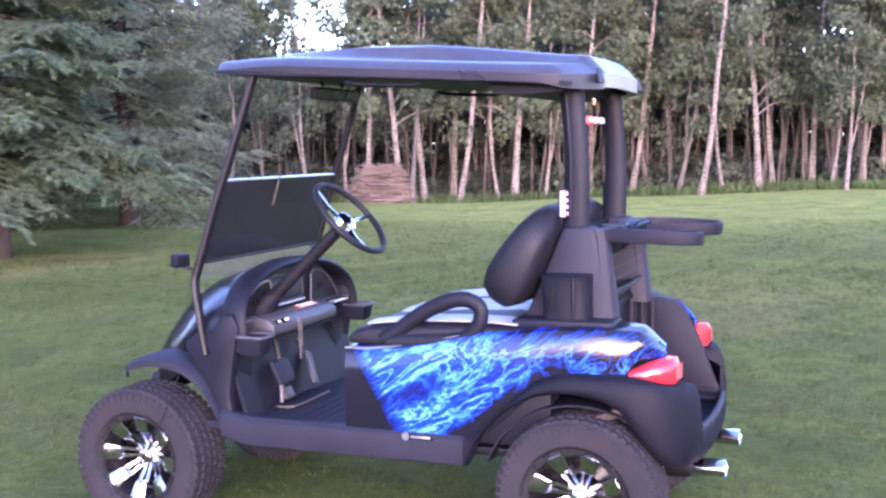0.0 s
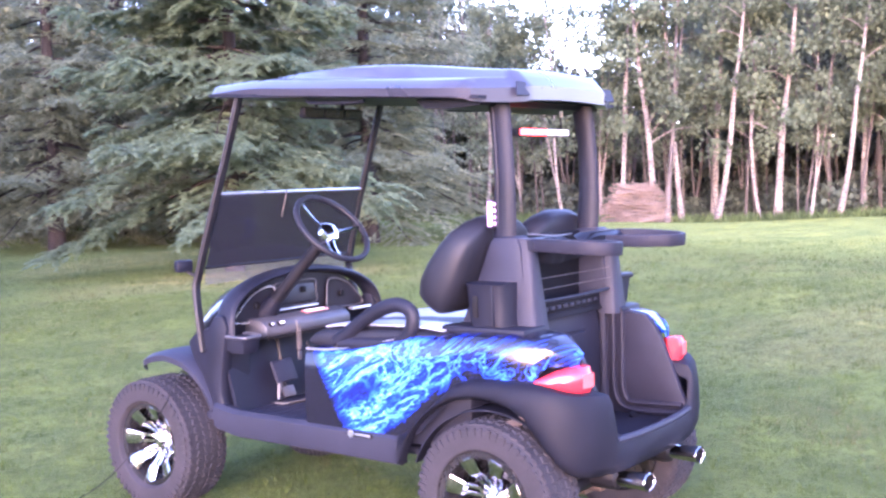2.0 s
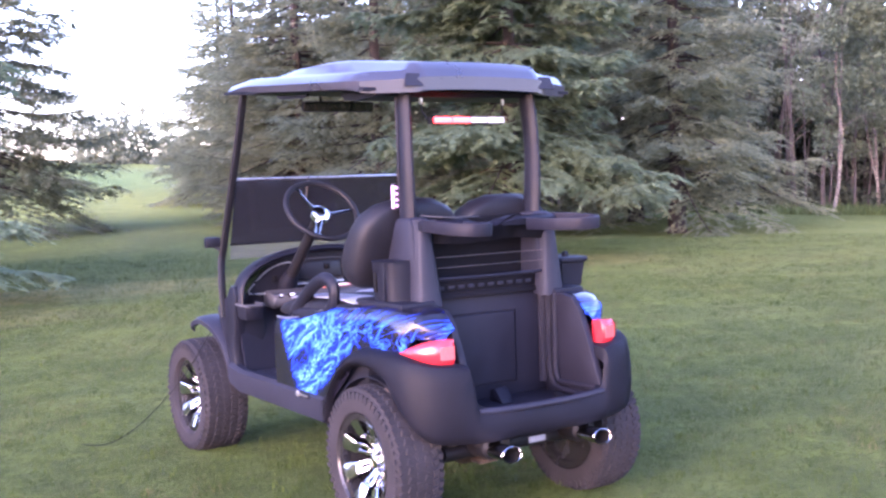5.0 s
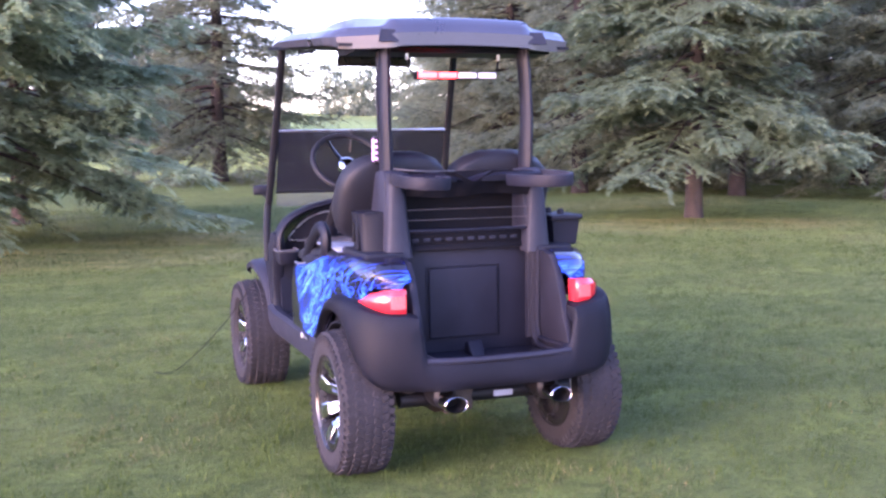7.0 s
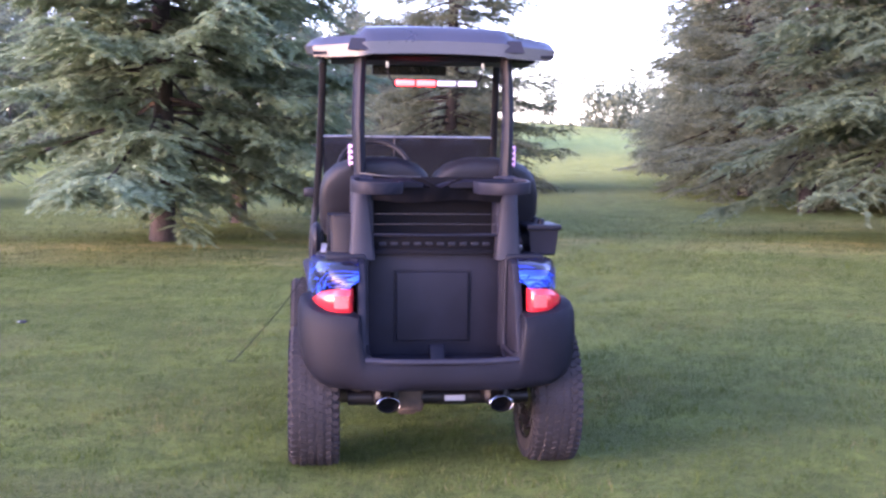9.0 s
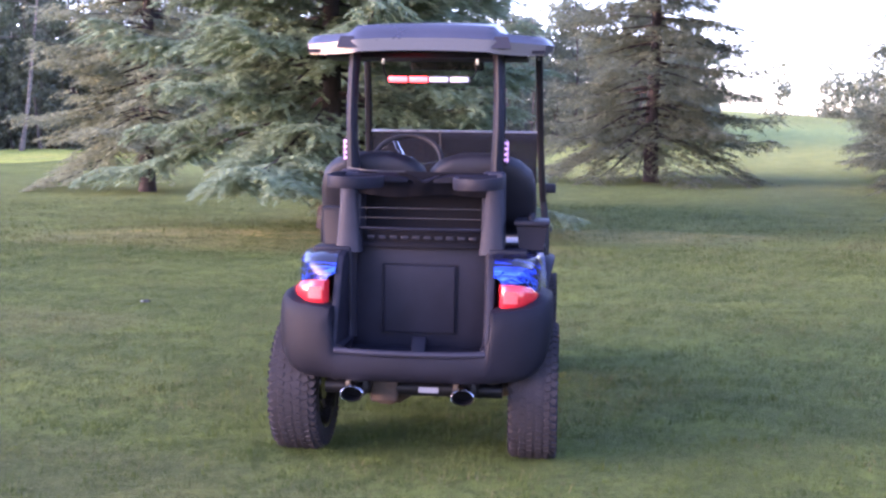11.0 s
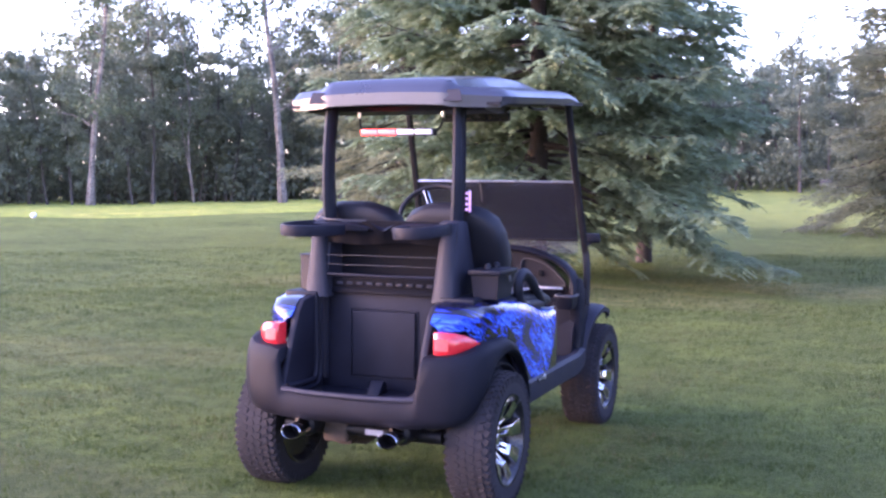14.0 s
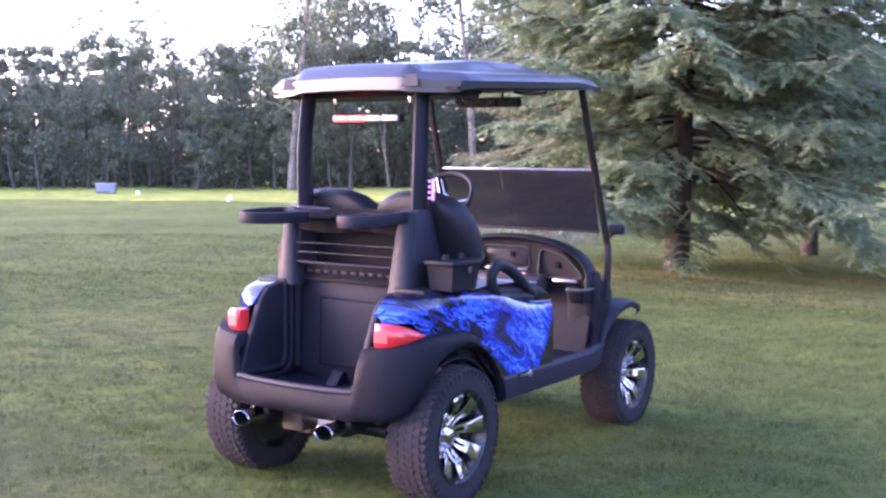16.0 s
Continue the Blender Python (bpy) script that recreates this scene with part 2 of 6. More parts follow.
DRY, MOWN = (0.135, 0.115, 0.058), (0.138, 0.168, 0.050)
WORN = (0.058, 0.060, 0.026)
AREAS = ((-1.8, -1.2, 1.9, 1.1, WORN, 0.70), (0.3, -1.7, 1.3, 0.8, WORN, 0.60), (-2.4, 8.6, 3.6, 1.5, DRY, 0.75), (1.2, 10.6, 2.6, 0.9, DRY, 0.6), (7.2, 9.2, 3.0, 1.3, DRY, 0.6), (9.5, 13.5, 3.5, 1.4, DRY, 0.45), (5.5, 0.5, 2.2, 1.1, DRY, 0.35), (-3.6, 2.6, 1.6, 0.7, DRY, 0.3),
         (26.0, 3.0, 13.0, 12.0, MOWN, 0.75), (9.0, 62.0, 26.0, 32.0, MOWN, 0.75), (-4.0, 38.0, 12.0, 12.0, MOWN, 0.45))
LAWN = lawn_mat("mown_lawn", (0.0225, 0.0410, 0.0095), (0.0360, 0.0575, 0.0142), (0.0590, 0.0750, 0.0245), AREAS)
TEE = lawn_mat("close_mown_tee", (0.150, 0.190, 0.040), (0.190, 0.220, 0.050), (0.23, 0.23, 0.065))
BANK = lawn_mat("unmown_bank", (0.028, 0.048, 0.010), (0.044, 0.066, 0.015), (0.075, 0.088, 0.025))


def flame_mat():
    """Gloss black paint with airbrushed blue flames."""
    m, nt, b = node_mat("blue_flame_paint")
    co = nt.nodes.new("ShaderNodeTexCoord").outputs["Object"]
    mp = nt.nodes.new("ShaderNodeMapping")
    mp.inputs["Rotation"].default_value = (radians(28), 0, 0)
    nt.links.new(co, mp.inputs["Vector"])
    mp2 = nt.nodes.new("ShaderNodeMapping")
    mp2.inputs["Scale"].default_value = (0.8, 2.7, 8.4)
    nt.links.new(mp.outputs["Vector"], mp2.inputs["Vector"])
    vec = mp2.outputs["Vector"]

    def filament(scale, distort, width):
        n = noise_node(nt, scale, 6.0, 0.58, distort, vec)
        s = nt.nodes.new("ShaderNodeMath")
        s.operation = "SUBTRACT"
        nt.links.new(n.outputs["Fac"], s.inputs[0])
        s.inputs[1].default_value = 0.5
        a = nt.nodes.new("ShaderNodeMath")
        a.operation = "ABSOLUTE"
        nt.links.new(s.outputs[0], a.inputs[0])
        r = nt.nodes.new("ShaderNodeMapRange")
        r.inputs["From Min"].default_value, r.inputs["From Max"].default_value = 0.0, width
        r.inputs["To Min"].default_value, r.inputs["To Max"].default_value = 1.0, 0.0
        nt.links.new(a.outputs[0], r.inputs["Value"])
        return r.outputs["Result"]

    f1, f2, f3 = filament(0.95, 0.8, 0.036), filament(1.8, 1.0, 0.034), filament(3.4, 1.2, 0.030)
    m1 = nt.nodes.new("ShaderNodeMath")
    m1.operation = "MAXIMUM"
    nt.links.new(f1, m1.inputs[0])
    nt.links.new(f2, m1.inputs[1])
    m2 = nt.nodes.new("ShaderNodeMath")
    m2.operation = "MULTIPLY_ADD"
    nt.links.new(f3, m2.inputs[0])
    m2.inputs[1].default_value = 0.40
    nt.links.new(m1.outputs[0], m2.inputs[2])
    m3 = nt.nodes.new("ShaderNodeMath")
    m3.operation = "MULTIPLY_ADD"
    nt.links.new(m2.outputs[0], m3.inputs[0])
    m3.inputs[1].default_value = 0.56
    m3.inputs[2].default_value = 0.20
    veil = noise_node(nt, 0.75, 3, 0.6, 1.0, vec)
    lo = nt.nodes.new("ShaderNodeMapRange")
    lo.inputs["From Min"].default_value, lo.inputs["From Max"].default_value = 0.33, 0.49
    lo.inputs["To Min"].default_value = 0.22
    nt.links.new(veil.outputs["Fac"], lo.inputs["Value"])
    mul = nt.nodes.new("ShaderNodeMath")
    mul.operation = "MULTIPLY"
    nt.links.new(m3.outputs[0], mul.inputs[0])
    nt.links.new(lo.outputs["Result"], mul.inputs[1])
    # the front edge and the rear corner stay black
    sep = nt.nodes.new("ShaderNodeSeparateXYZ")
    nt.links.new(co, sep.inputs[0])
    edge = nt.nodes.new("ShaderNodeMath")
    edge.operation = "MULTIPLY_ADD"
    nt.links.new(sep.outputs["Z"], edge.inputs[0])
    edge.inputs[1].default_value = 0.55
    edge.inputs[2].default_value = 0.425
    both = nt.nodes.new("ShaderNodeMath")
    both.operation = "MULTIPLY_ADD"
    nt.links.new(sep.outputs["X"], both.inputs[0])
    both.inputs[1].default_value = 0.07
    nt.links.new(edge.outputs[0], both.inputs[2])
    sub = nt.nodes.new("ShaderNodeMath")
    sub.operation = "SUBTRACT"
    nt.links.new(both.outputs[0], sub.inputs[0])
    nt.links.new(sep.outputs["Y"], sub.inputs[1])
    fr = nt.nodes.new("ShaderNodeMapRange")
    fr.inputs["From Min"].default_value, fr.inputs["From Max"].default_value = -0.005, 0.05
    nt.links.new(sub.outputs[0], fr.inputs["Value"])
    fin = nt.nodes.new("ShaderNodeMath")
    fin.operation = "MULTIPLY"
    nt.links.new(mul.outputs[0], fin.inputs[0])
    nt.links.new(fr.outputs["Result"], fin.inputs[1])
    ahead = nt.nodes.new("ShaderNodeMath")
    ahead.operation = "MAXIMUM"
    nt.links.new(sep.outputs["Y"], ahead.inputs[0])
    ahead.inputs[1].default_value = 0.16
    low = nt.nodes.new("ShaderNodeMath")
    low.operation = "MULTIPLY_ADD"
    nt.links.new(ahead.outputs[0], low.inputs[0])
    low.inputs[1].default_value = 0.60
    nt.links.new(sep.outputs["Z"], low.inputs[2])
    corner = nt.nodes.new("ShaderNodeMapRange")
    corner.inputs["From Min"].default_value, corner.inputs["From Max"].default_value = 0.735, 0.785
    nt.links.new(low.outputs[0], corner.inputs["Value"])
    fin2 = nt.nodes.new("ShaderNodeMath")
    fin2.operation = "MULTIPLY"
    nt.links.new(fin.outputs[0], fin2.inputs[0])
    nt.links.new(corner.outputs["Result"], fin2.inputs[1])
    fin = fin2
    deck = nt.nodes.new("ShaderNodeMapRange")
    deck.inputs["From Min"].default_value, deck.inputs["From Max"].default_value = 0.79, 0.85
    deck.inputs["To Min"].default_value, deck.inputs["To Max"].default_value = 1.0, 0.35
    nt.links.new(sep.outputs["Z"], deck.inputs["Value"])
    fade = nt.nodes.new("ShaderNodeMath")
    fade.operation = "MULTIPLY"
    nt.links.new(fin.outputs[0], fade.inputs[0])
    nt.links.new(deck.outputs["Result"], fade.inputs[1])
    tail = nt.nodes.new("ShaderNodeMapRange")
    tail.inputs["From Min"].default_value, tail.inputs["From Max"].default_value = -0.10, 0.50
    tail.inputs["To Min"].default_value, tail.inputs["To Max"].default_value = -0.22, 0.0
    nt.links.new(sep.outputs["Y"], tail.inputs["Value"])
    lick = nt.nodes.new("ShaderNodeMath")
    lick.operation = "ADD"
    lick.use_clamp = True
    nt.links.new(fade.outputs[0], lick.inputs[0])
    nt.links.new(tail.outputs["Result"], lick.inputs[1])
    r = ramp_node(nt, lick.outputs[0], [(0.0, (0.005, 0.005, 0.010)), (0.09, (0.005, 0.010, 0.085)), (0.22, (0.006, 0.026, 0.30)), (0.46, (0.014, 0.080, 0.46)), (0.70, (0.045, 0.18, 0.54)), (0.95, (0.16, 0.42, 0.62))])
    nt.links.new(r.outputs["Color"], b.inputs["Base Color"])
    b.inputs["Roughness"].default_value = 0.22
    b.inputs["Coat Weight"].default_value = 0.45
    b.inputs["Specular IOR Level"].default_value = 0.3
    b.inputs["Coat Roughness"].default_value = 0.14
    return m


FLAME = flame_mat()


def glass_mat(name, color, rough, alpha_mix):
    """Thin sheet: partly see-through, with a clear gloss."""
    m, nt, b = node_mat(name)
    b.inputs["Base Color"].default_value = (*color, 1)
    b.inputs["Roughness"].default_value = rough
    tr = nt.nodes.new("ShaderNodeBsdfTransparent")
    tr.inputs["Color"].default_value = (0.85, 0.87, 0.9, 1)
    mx = nt.nodes.new("ShaderNodeMixShader")
    mx.inputs[0].default_value = alpha_mix
    nt.links.new(tr.outputs[0], mx.inputs[1])
    nt.links.new(b.outputs[0], mx.inputs[2])
    nt.links.new(mx.outputs[0], nt.nodes["Material Output"].inputs["Surface"])
    return m


TINTED = glass_mat("dark_tinted_acrylic", (0.012, 0.013, 0.018), 0.08, 0.80)
# the pale base colour stands in for sky reflected in the lower strip
CLEAR = glass_mat("sky_paled_clear_acrylic", (0.22, 0.22, 0.25), 0.06, 0.10)


def lens_mat(name, color, emit=0.0, rough=0.12):
    m, nt, b = node_mat(name)
    n1 = noise_node(nt, 130, 2, 0.5, 0)
    r = ramp_node(nt, n1.outputs["Fac"], [(0.35, tuple(0.75 * c for c in color)), (0.65, color)])
    nt.links.new(r.outputs["Color"], b.inputs["Base Color"])
    b.inputs["Roughness"].default_value = rough
    b.inputs["Coat Weight"].default_value = 0.25
    if emit:
        b.inputs["Emission Color"].default_value = (*color, 1)
        b.inputs["Emission Strength"].default_value = emit
    return m


# tail lenses are unlit; their slight emission is added in place of reflected sky
TAIL_RED = lens_mat("red_lamp_lens", (0.48, 0.022, 0.026), 0.012, 0.22)
TAIL_PALE = lens_mat("pale_red_reflector_band", (0.55, 0.080, 0.080), 0.014, 0.3)
LED_RED = lens_mat("lit_red_led", (1.0, 0.045, 0.03), 1.2)
# not switched on; a weak emission is added to make the lens look pale
LED_CLEAR = lens_mat("clear_led_added_glow", (0.50, 0.50, 0.54), 0.02)
LED_PINK = lens_mat("lit_violet_white_led", (0.62, 0.36, 0.62), 0.07)


# ---- mesh helpers ----
def group(name, label, category, kind="", grp="", at=(0, 0, 0)):
    e = new(name)
    e.location = at
    e.empty_display_size = 0.2
    return tagged(e, label, category, grp, kind)


def part(name, bm, material, parent, label="", smooth=True, angle=38):
    me = bpy.data.meshes.new(name)
    bmesh.ops.recalc_face_normals(bm, faces=bm.faces[:])
    bm.to_mesh(me)
    bm.free()
    if smooth:
        me.polygons.foreach_set("use_smooth", [True] * len(me.polygons))
        me.set_sharp_from_angle(angle=radians(angle))
    me.materials.append(material)
    ob = new(name, me)
    if parent is not None:
        ob.parent = parent
    if label:
        ob["label"] = label
    return ob


def box(c, s, bevel=0.008, seg=2, rot=None):
    bm = bmesh.new()
    bmesh.ops.create_cube(bm, size=1)
    bmesh.ops.scale(bm, vec=s, verts=bm.verts)
    if bevel:
        bmesh.ops.bevel(bm, geom=bm.edges[:] + bm.verts[:], offset=min(bevel, min(s) * 0.49), segments=seg, profile=0.5, affect="EDGES")
    m = Matrix.Translation(c) @ (pose(0, 0, 0, *rot) if rot else Matrix())
    bmesh.ops.transform(bm, matrix=m, verts=bm.verts)
    return bm


def join(*bms):
    out = bmesh.new()
    for b in bms:
        me = bpy.data.meshes.new("tmp")
        b.to_mesh(me)
        b.free()
        out.from_mesh(me)
        bpy.data.meshes.remove(me)
    return out


def curve_pts(pts, n=6, closed=False):
    """Catmull-Rom through the points."""
    P = [Vector(p) for p in pts]
    out = []
    N = len(P)
    for i in range(N if closed else N - 1):
        a, b = P[i], P[(i + 1) % N]
        p0 = P[i - 1] if (closed or i > 0) else a * 2 - b
        p3 = P[(i + 2) % N] if (closed or i + 2 < N) else b * 2 - a
        for k in range(n):
            t = k / n
            out.append(0.5 * ((2 * a) + (b - p0) * t + (2 * p0 - 5 * a + 4 * b - p3) * t * t + (3 * a - p0 - 3 * b + p3) * t ** 3))
    if not closed:
        out.append(P[-1])
    return out


def loft(rings, ring_closed=True, closed=False, caps=True):
    bm = bmesh.new()
    V = [[bm.verts.new(p) for p in r] for r in rings]
    n = len(V[0])
    for i in range(len(V) if closed else len(V) - 1):
        a, b = V[i], V[(i + 1) % len(V)]
        for k in range(n if ring_closed else n - 1):
            k2 = (k + 1) % n
            bm.faces.new((a[k], a[k2], b[k2], b[k]))
    if caps and ring_closed and not closed:
        bm.faces.new(V[0][::-1])
        bm.faces.new(V[-1])
    return bm


def tube(pts, r, seg=10, closed=False, smooth=5, squash=(1.0, 1.0), up=None, boxy=1.0):
    """A round or oval bar along a curve; r may be a list of radii, one a point."""
    P = curve_pts(pts, smooth, closed) if smooth > 1 else [Vector(p) for p in pts]
    N = len(P)
    if isinstance(r, (list, tuple)):
        R = [float(np.interp(i / (N - 1) * (len(r) - 1), range(len(r)), r)) for i in range(N)]
    else:
        R = [r] * N
    T = []
    for i in range(N):
        a = P[i - 1] if (closed or i > 0) else P[i]
        b = P[(i + 1) % N] if (closed or i < N - 1) else P[i]
        T.append((b - a).normalized())
    u = Vector(up) if up else (Vector((0, 0, 1)) if abs(T[0].z) < 0.9 else Vector((1, 0, 0)))
    rings = []
    for i in range(N):
        u = (u - T[i] * u.dot(T[i])).normalized()
        v = T[i].cross(u)
        ring = []
        for k in range(seg):
            c, s = math.cos(2 * math.pi * k / seg), math.sin(2 * math.pi * k / seg)
            c, s = math.copysign(abs(c) ** boxy, c), math.copysign(abs(s) ** boxy, s)
            ring.append(P[i] + (u * c * squash[0] + v * s * squash[1]) * R[i])
        rings.append(ring)
    return loft(rings, True, closed)


def lathe(profile, seg=32, axis="x", centre=(0, 0, 0), closed=False):
    """profile: (radius, height along the axis)."""
    rings = []
    for k in range(seg):
        a = 2 * math.pi * k / seg
        ring = []
        for r, h in profile:
            p = (h, r * math.cos(a), r * math.sin(a)) if axis == "x" else ((r * math.cos(a), h, r * math.sin(a)) if axis == "y" else (r * math.cos(a), r * math.sin(a), h))
            ring.append(Vector(p) + Vector(centre))
        rings.append(ring)
    return loft(rings, closed, True, False)


def prism(profile, x0, x1, bevel=0.006, axis="x"):
    """A flat outline, given as (y, z) for axis x or (x, z) for axis y, drawn out between two planes."""
    bm = bmesh.new()
    mk = (lambda a, b, h: (h, a, b)) if axis == "x" else (lambda a, b, h: (a, h, b))
    A = [bm.verts.new(mk(a, b, x0)) for a, b in profile]
    B = [bm.verts.new(mk(a, b, x1)) for a, b in profile]
    n = len(profile)
    bm.faces.new(A)
    bm.faces.new(B[::-1])
    for k in range(n):
        bm.faces.new((A[k], B[k], B[(k + 1) % n], A[(k + 1) % n]))
    bmesh.ops.recalc_face_normals(bm, faces=bm.faces[:])
    if bevel:
        bmesh.ops.bevel(bm, geom=bm.edges[:], offset=bevel, segments=2, profile=0.5, affect="EDGES", clamp_overlap=True)
    return bm


def sheet(rows, thick):
    """A curved skin through rows of points, with thickness."""
    bm = loft(rows, False, False, False)
    bmesh.ops.recalc_face_normals(bm, faces=bm.faces[:])
    bmesh.ops.solidify(bm, geom=bm.faces[:], thickness=thick)
    return bm


def fast_mesh(name, verts, faces, material, smooth=False):
    """verts: (n, 3) array, faces: (m, 3) array."""
    me = bpy.data.meshes.new(name)
    me.vertices.add(len(verts))
    me.vertices.foreach_set("co", np.asarray(verts, dtype=np.float32).ravel())
    me.loops.add(len(faces) * 3)
    me.loops.foreach_set("vertex_index", np.asarray(faces, dtype=np.int32).ravel())
    me.polygons.add(len(faces))
    me.polygons.foreach_set("loop_start", np.arange(0, len(faces) * 3, 3, dtype=np.int32))
    me.update(calc_edges=True)
    me.validate()
    me.materials.append(material)
    return me


# ---- ground ----
def height(x, y):
    """The lawn: level under the cart, rising to the far field, falling a little to the birch wood, a raised tee to the front left."""
    s = np.clip(y - 8, 0, 90)
    h = 0.0005 * s * s + 0.04 * np.clip(y - 98, 0, 400)
    h = h * np.clip(1.6 - np.abs(x) / 60, 0.25, 1) - 0.0011 * np.clip(x - 10, 0, 24) ** 2 * (0.28 + 0.72 * np.clip((y - 1) / 12, 0, 1))
    h = h * np.clip(1 + (x + 8) / 40, 0.30, 1) - 0.006 * np.clip(-x - 8, 0, 30)
    d = np.hypot((x + 35) / 18, (y - 37) / 18)
    h = h + 0.10 / (1 + np.exp(np.clip((d - 1) * 16, -60, 60)))
    near = np.clip((np.hypot(x, y - 0.8) - 2.5) / 6, 0, 1)
    return 0.052 + h + near * 0.05 * np.sin(x * 0.7 + 1) * np.sin(y * 0.55)


def build_ground():
    ax = np.concatenate([-np.geomspace(1200, 41, 14), np.arange(-40, 40.1, 0.8), np.geomspace(41, 1200, 14)])
    X, Y = np.meshgrid(ax, ax, indexing="ij")
    Z = height(X, Y)
    n = len(ax)
    V = np.stack([X, Y, Z], -1).reshape(-1, 3)
    i = np.arange(n - 1)
    a = (i[:, None] * n + i[None, :]).ravel()
    F = np.concatenate([np.stack([a, a + n, a + n + 1], 1), np.stack([a, a + n + 1, a + 1], 1)])
    me = fast_mesh("ground", V, F, LAWN)
    me.polygons.foreach_set("use_smooth", [True] * len(me.polygons))
    tagged(new("ground", me), "mown green lawn with dry straw-coloured patches, rising to a far field", "lawn", kind="structure")


def patches(x, y, seed, size):
    """Smooth uneven blotches between 0 and 1, about that many metres across."""
    rng = np.random.default_rng(seed)
    v = np.zeros_like(x)
    for k in range(14):
        a, f = rng.uniform(0, 6.28), 6.28 / size * rng.uniform(0.4, 1.6)
        v = v + np.sin((x * math.cos(a) + y * math.sin(a)) * f + rng.uniform(0, 6.28))
    return 1 / (1 + np.exp(-0.9 * v))


def blades(name, n, rng, place, size, material, label, width=(0.09, 0.16)):
    """Many single grass blades in one mesh."""
    x, y = place(n, rng)
    n = len(x)
    z = height(x, y) - 0.004
    a = rng.uniform(0, 2 * np.pi, n)
    L = rng.uniform(*size, n) * (0.65 + 0.6 * patches(x, y, 5, 0.17))
    w = L * rng.uniform(*width, n)
    lean = rng.uniform(0.15, 1.1, n)
    d = rng.uniform(0, 2 * np.pi, n)
    base = np.stack([x, y, z], 1)
    side = np.stack([np.cos(a) * w, np.sin(a) * w, np.zeros(n)], 1) * 0.5
    tip = base + np.stack([np.cos(d) * L * np.sin(lean), np.sin(d) * L * np.sin(lean), L * np.cos(lean)], 1)
    V = np.stack([base - side, base + side, tip], 1).reshape(-1, 3)
    F = np.arange(3 * n).reshape(-1, 3)
    tagged(new(name, fast_mesh(name, V, F, material)), label, "grass", kind="stuff")


def lawn_patch(n, rng, reach, power, back):
    r = reach * rng.uniform(0.0, 1, n) ** power
    a = rng.uniform(0, 2 * np.pi, n)
    x, y = r * np.cos(a), 0.4 + r * np.sin(a)
    keep = y > back
    return x[keep], y[keep]


def worn_lawn(x, y):
    """Where the lawn behind the cart is worn and dry."""
    return np.clip(0.85 * np.exp(-((x + 1.7) ** 2 + (y + 1.2) ** 2 * 1.6) / 2.0) + 0.65 * np.exp(-((x - 0.3) ** 2 + (y + 1.7) ** 2 * 2) / 1.6) + 0.5 * np.exp(-((x + 3.2) ** 2 * 0.4 + (y - 2.2) ** 2 * 2) / 1.4), 0, 0.85)


def near_lawn(n, rng):
    x, y = lawn_patch(n, rng, 9.0, 0.62, -3.4)
    full = 0.50 + 0.50 * patches(x, y, 1, 0.5) * (0.5 + 0.5 * patches(x, y, 2, 2.2))
    keep = rng.uniform(0, 1, len(x)) < full * (1 - 0.75 * worn_lawn(x, y) * patches(x, y, 15, 0.4))
    return x[keep], y[keep]


def mid_lawn(n, rng):
    x, y = lawn_patch(n, rng, 17.0, 0.55, -3.0)
    keep = (np.hypot(x, y - 0.4) > 6.5) & (rng.uniform(0, 1, len(x)) < 0.35 + 0.65 * patches(x, y, 2, 1.4))
    return x[keep], y[keep]


def dry_lawn(n, rng):
    x, y = lawn_patch(n, rng, 13.0, 0.60, -3.4)
    worn = worn_lawn(x, y)
    keep = rng.uniform(0, 1, len(x)) < np.clip(patches(x * 0.6, y, 4, 1.1) * 2.0 - 1.0 + 0.45 * worn, 0.02, 1) * (0.30 + 0.70 * patches(x, y, 12, 0.35))
    return x[keep], y[keep]


def tee_sheet(name, d0, d1, material, label, lift):
    """A mown ring or disc that follows the raised tee."""
    n, m = 120, 14
    a = np.linspace(0, 2 * np.pi, n, endpoint=False)
    r = np.linspace(d0, d1, m)
    A, Rr = np.meshgrid(a, r, indexing="ij")
    wob = 1 + 0.05 * np.sin(3 * A + 1) + 0.03 * np.sin(7 * A)
    X, Y = -35 + 18 * Rr * wob * np.cos(A), 37 + 18 * Rr * wob * np.sin(A)
    sink = np.zeros_like(Rr)
    sink[:, 0] = sink[:, -1] = 0.09
    V = np.stack([X, Y, height(X, Y) + lift - sink], -1).reshape(-1, 3)
    i = np.arange(n)[:, None]
    k = np.arange(m - 1)[None, :]
    p = (i * m + k).ravel()
    q = (((i + 1) % n) * m + k).ravel()
    F = np.concatenate([np.stack([p, p + 1, q + 1], 1), np.stack([p, q + 1, q], 1)])
    me = fast_mesh(name, V, F, material)
    me.polygons.foreach_set("use_smooth", [True] * len(me.polygons))
    tagged(new(name, me), label, "grass", kind="structure")


build_ground()
tee_sheet("tee_lawn", 0.02, 1.00, TEE, "closely mown pale green raised tee", 0.04)
tee_sheet("tee_bank", 0.93, 1.30, BANK, "longer darker grass on the bank of the raised tee", 0.030)
blades("lawn_grass", 1000000, np.random.default_rng(3), near_lawn, (0.014, 0.036), BLADES, "short mown grass blades of the lawn, patchy green and straw")
blades("far_lawn_grass", 330000, np.random.default_rng(4), mid_lawn, (0.024, 0.052), BLADES, "short mown grass farther out on the lawn", (0.16, 0.28))
blades("dry_grass", 620000, np.random.default_rng(9), dry_lawn, (0.012, 0.034), STRAW, "scattered dry straw-coloured grass in the lawn")


# ---- trees ----
def trunk_bm(path, radii, seg=9):
    return tube(path, radii, seg, smooth=3, up=(1, 0, 0))


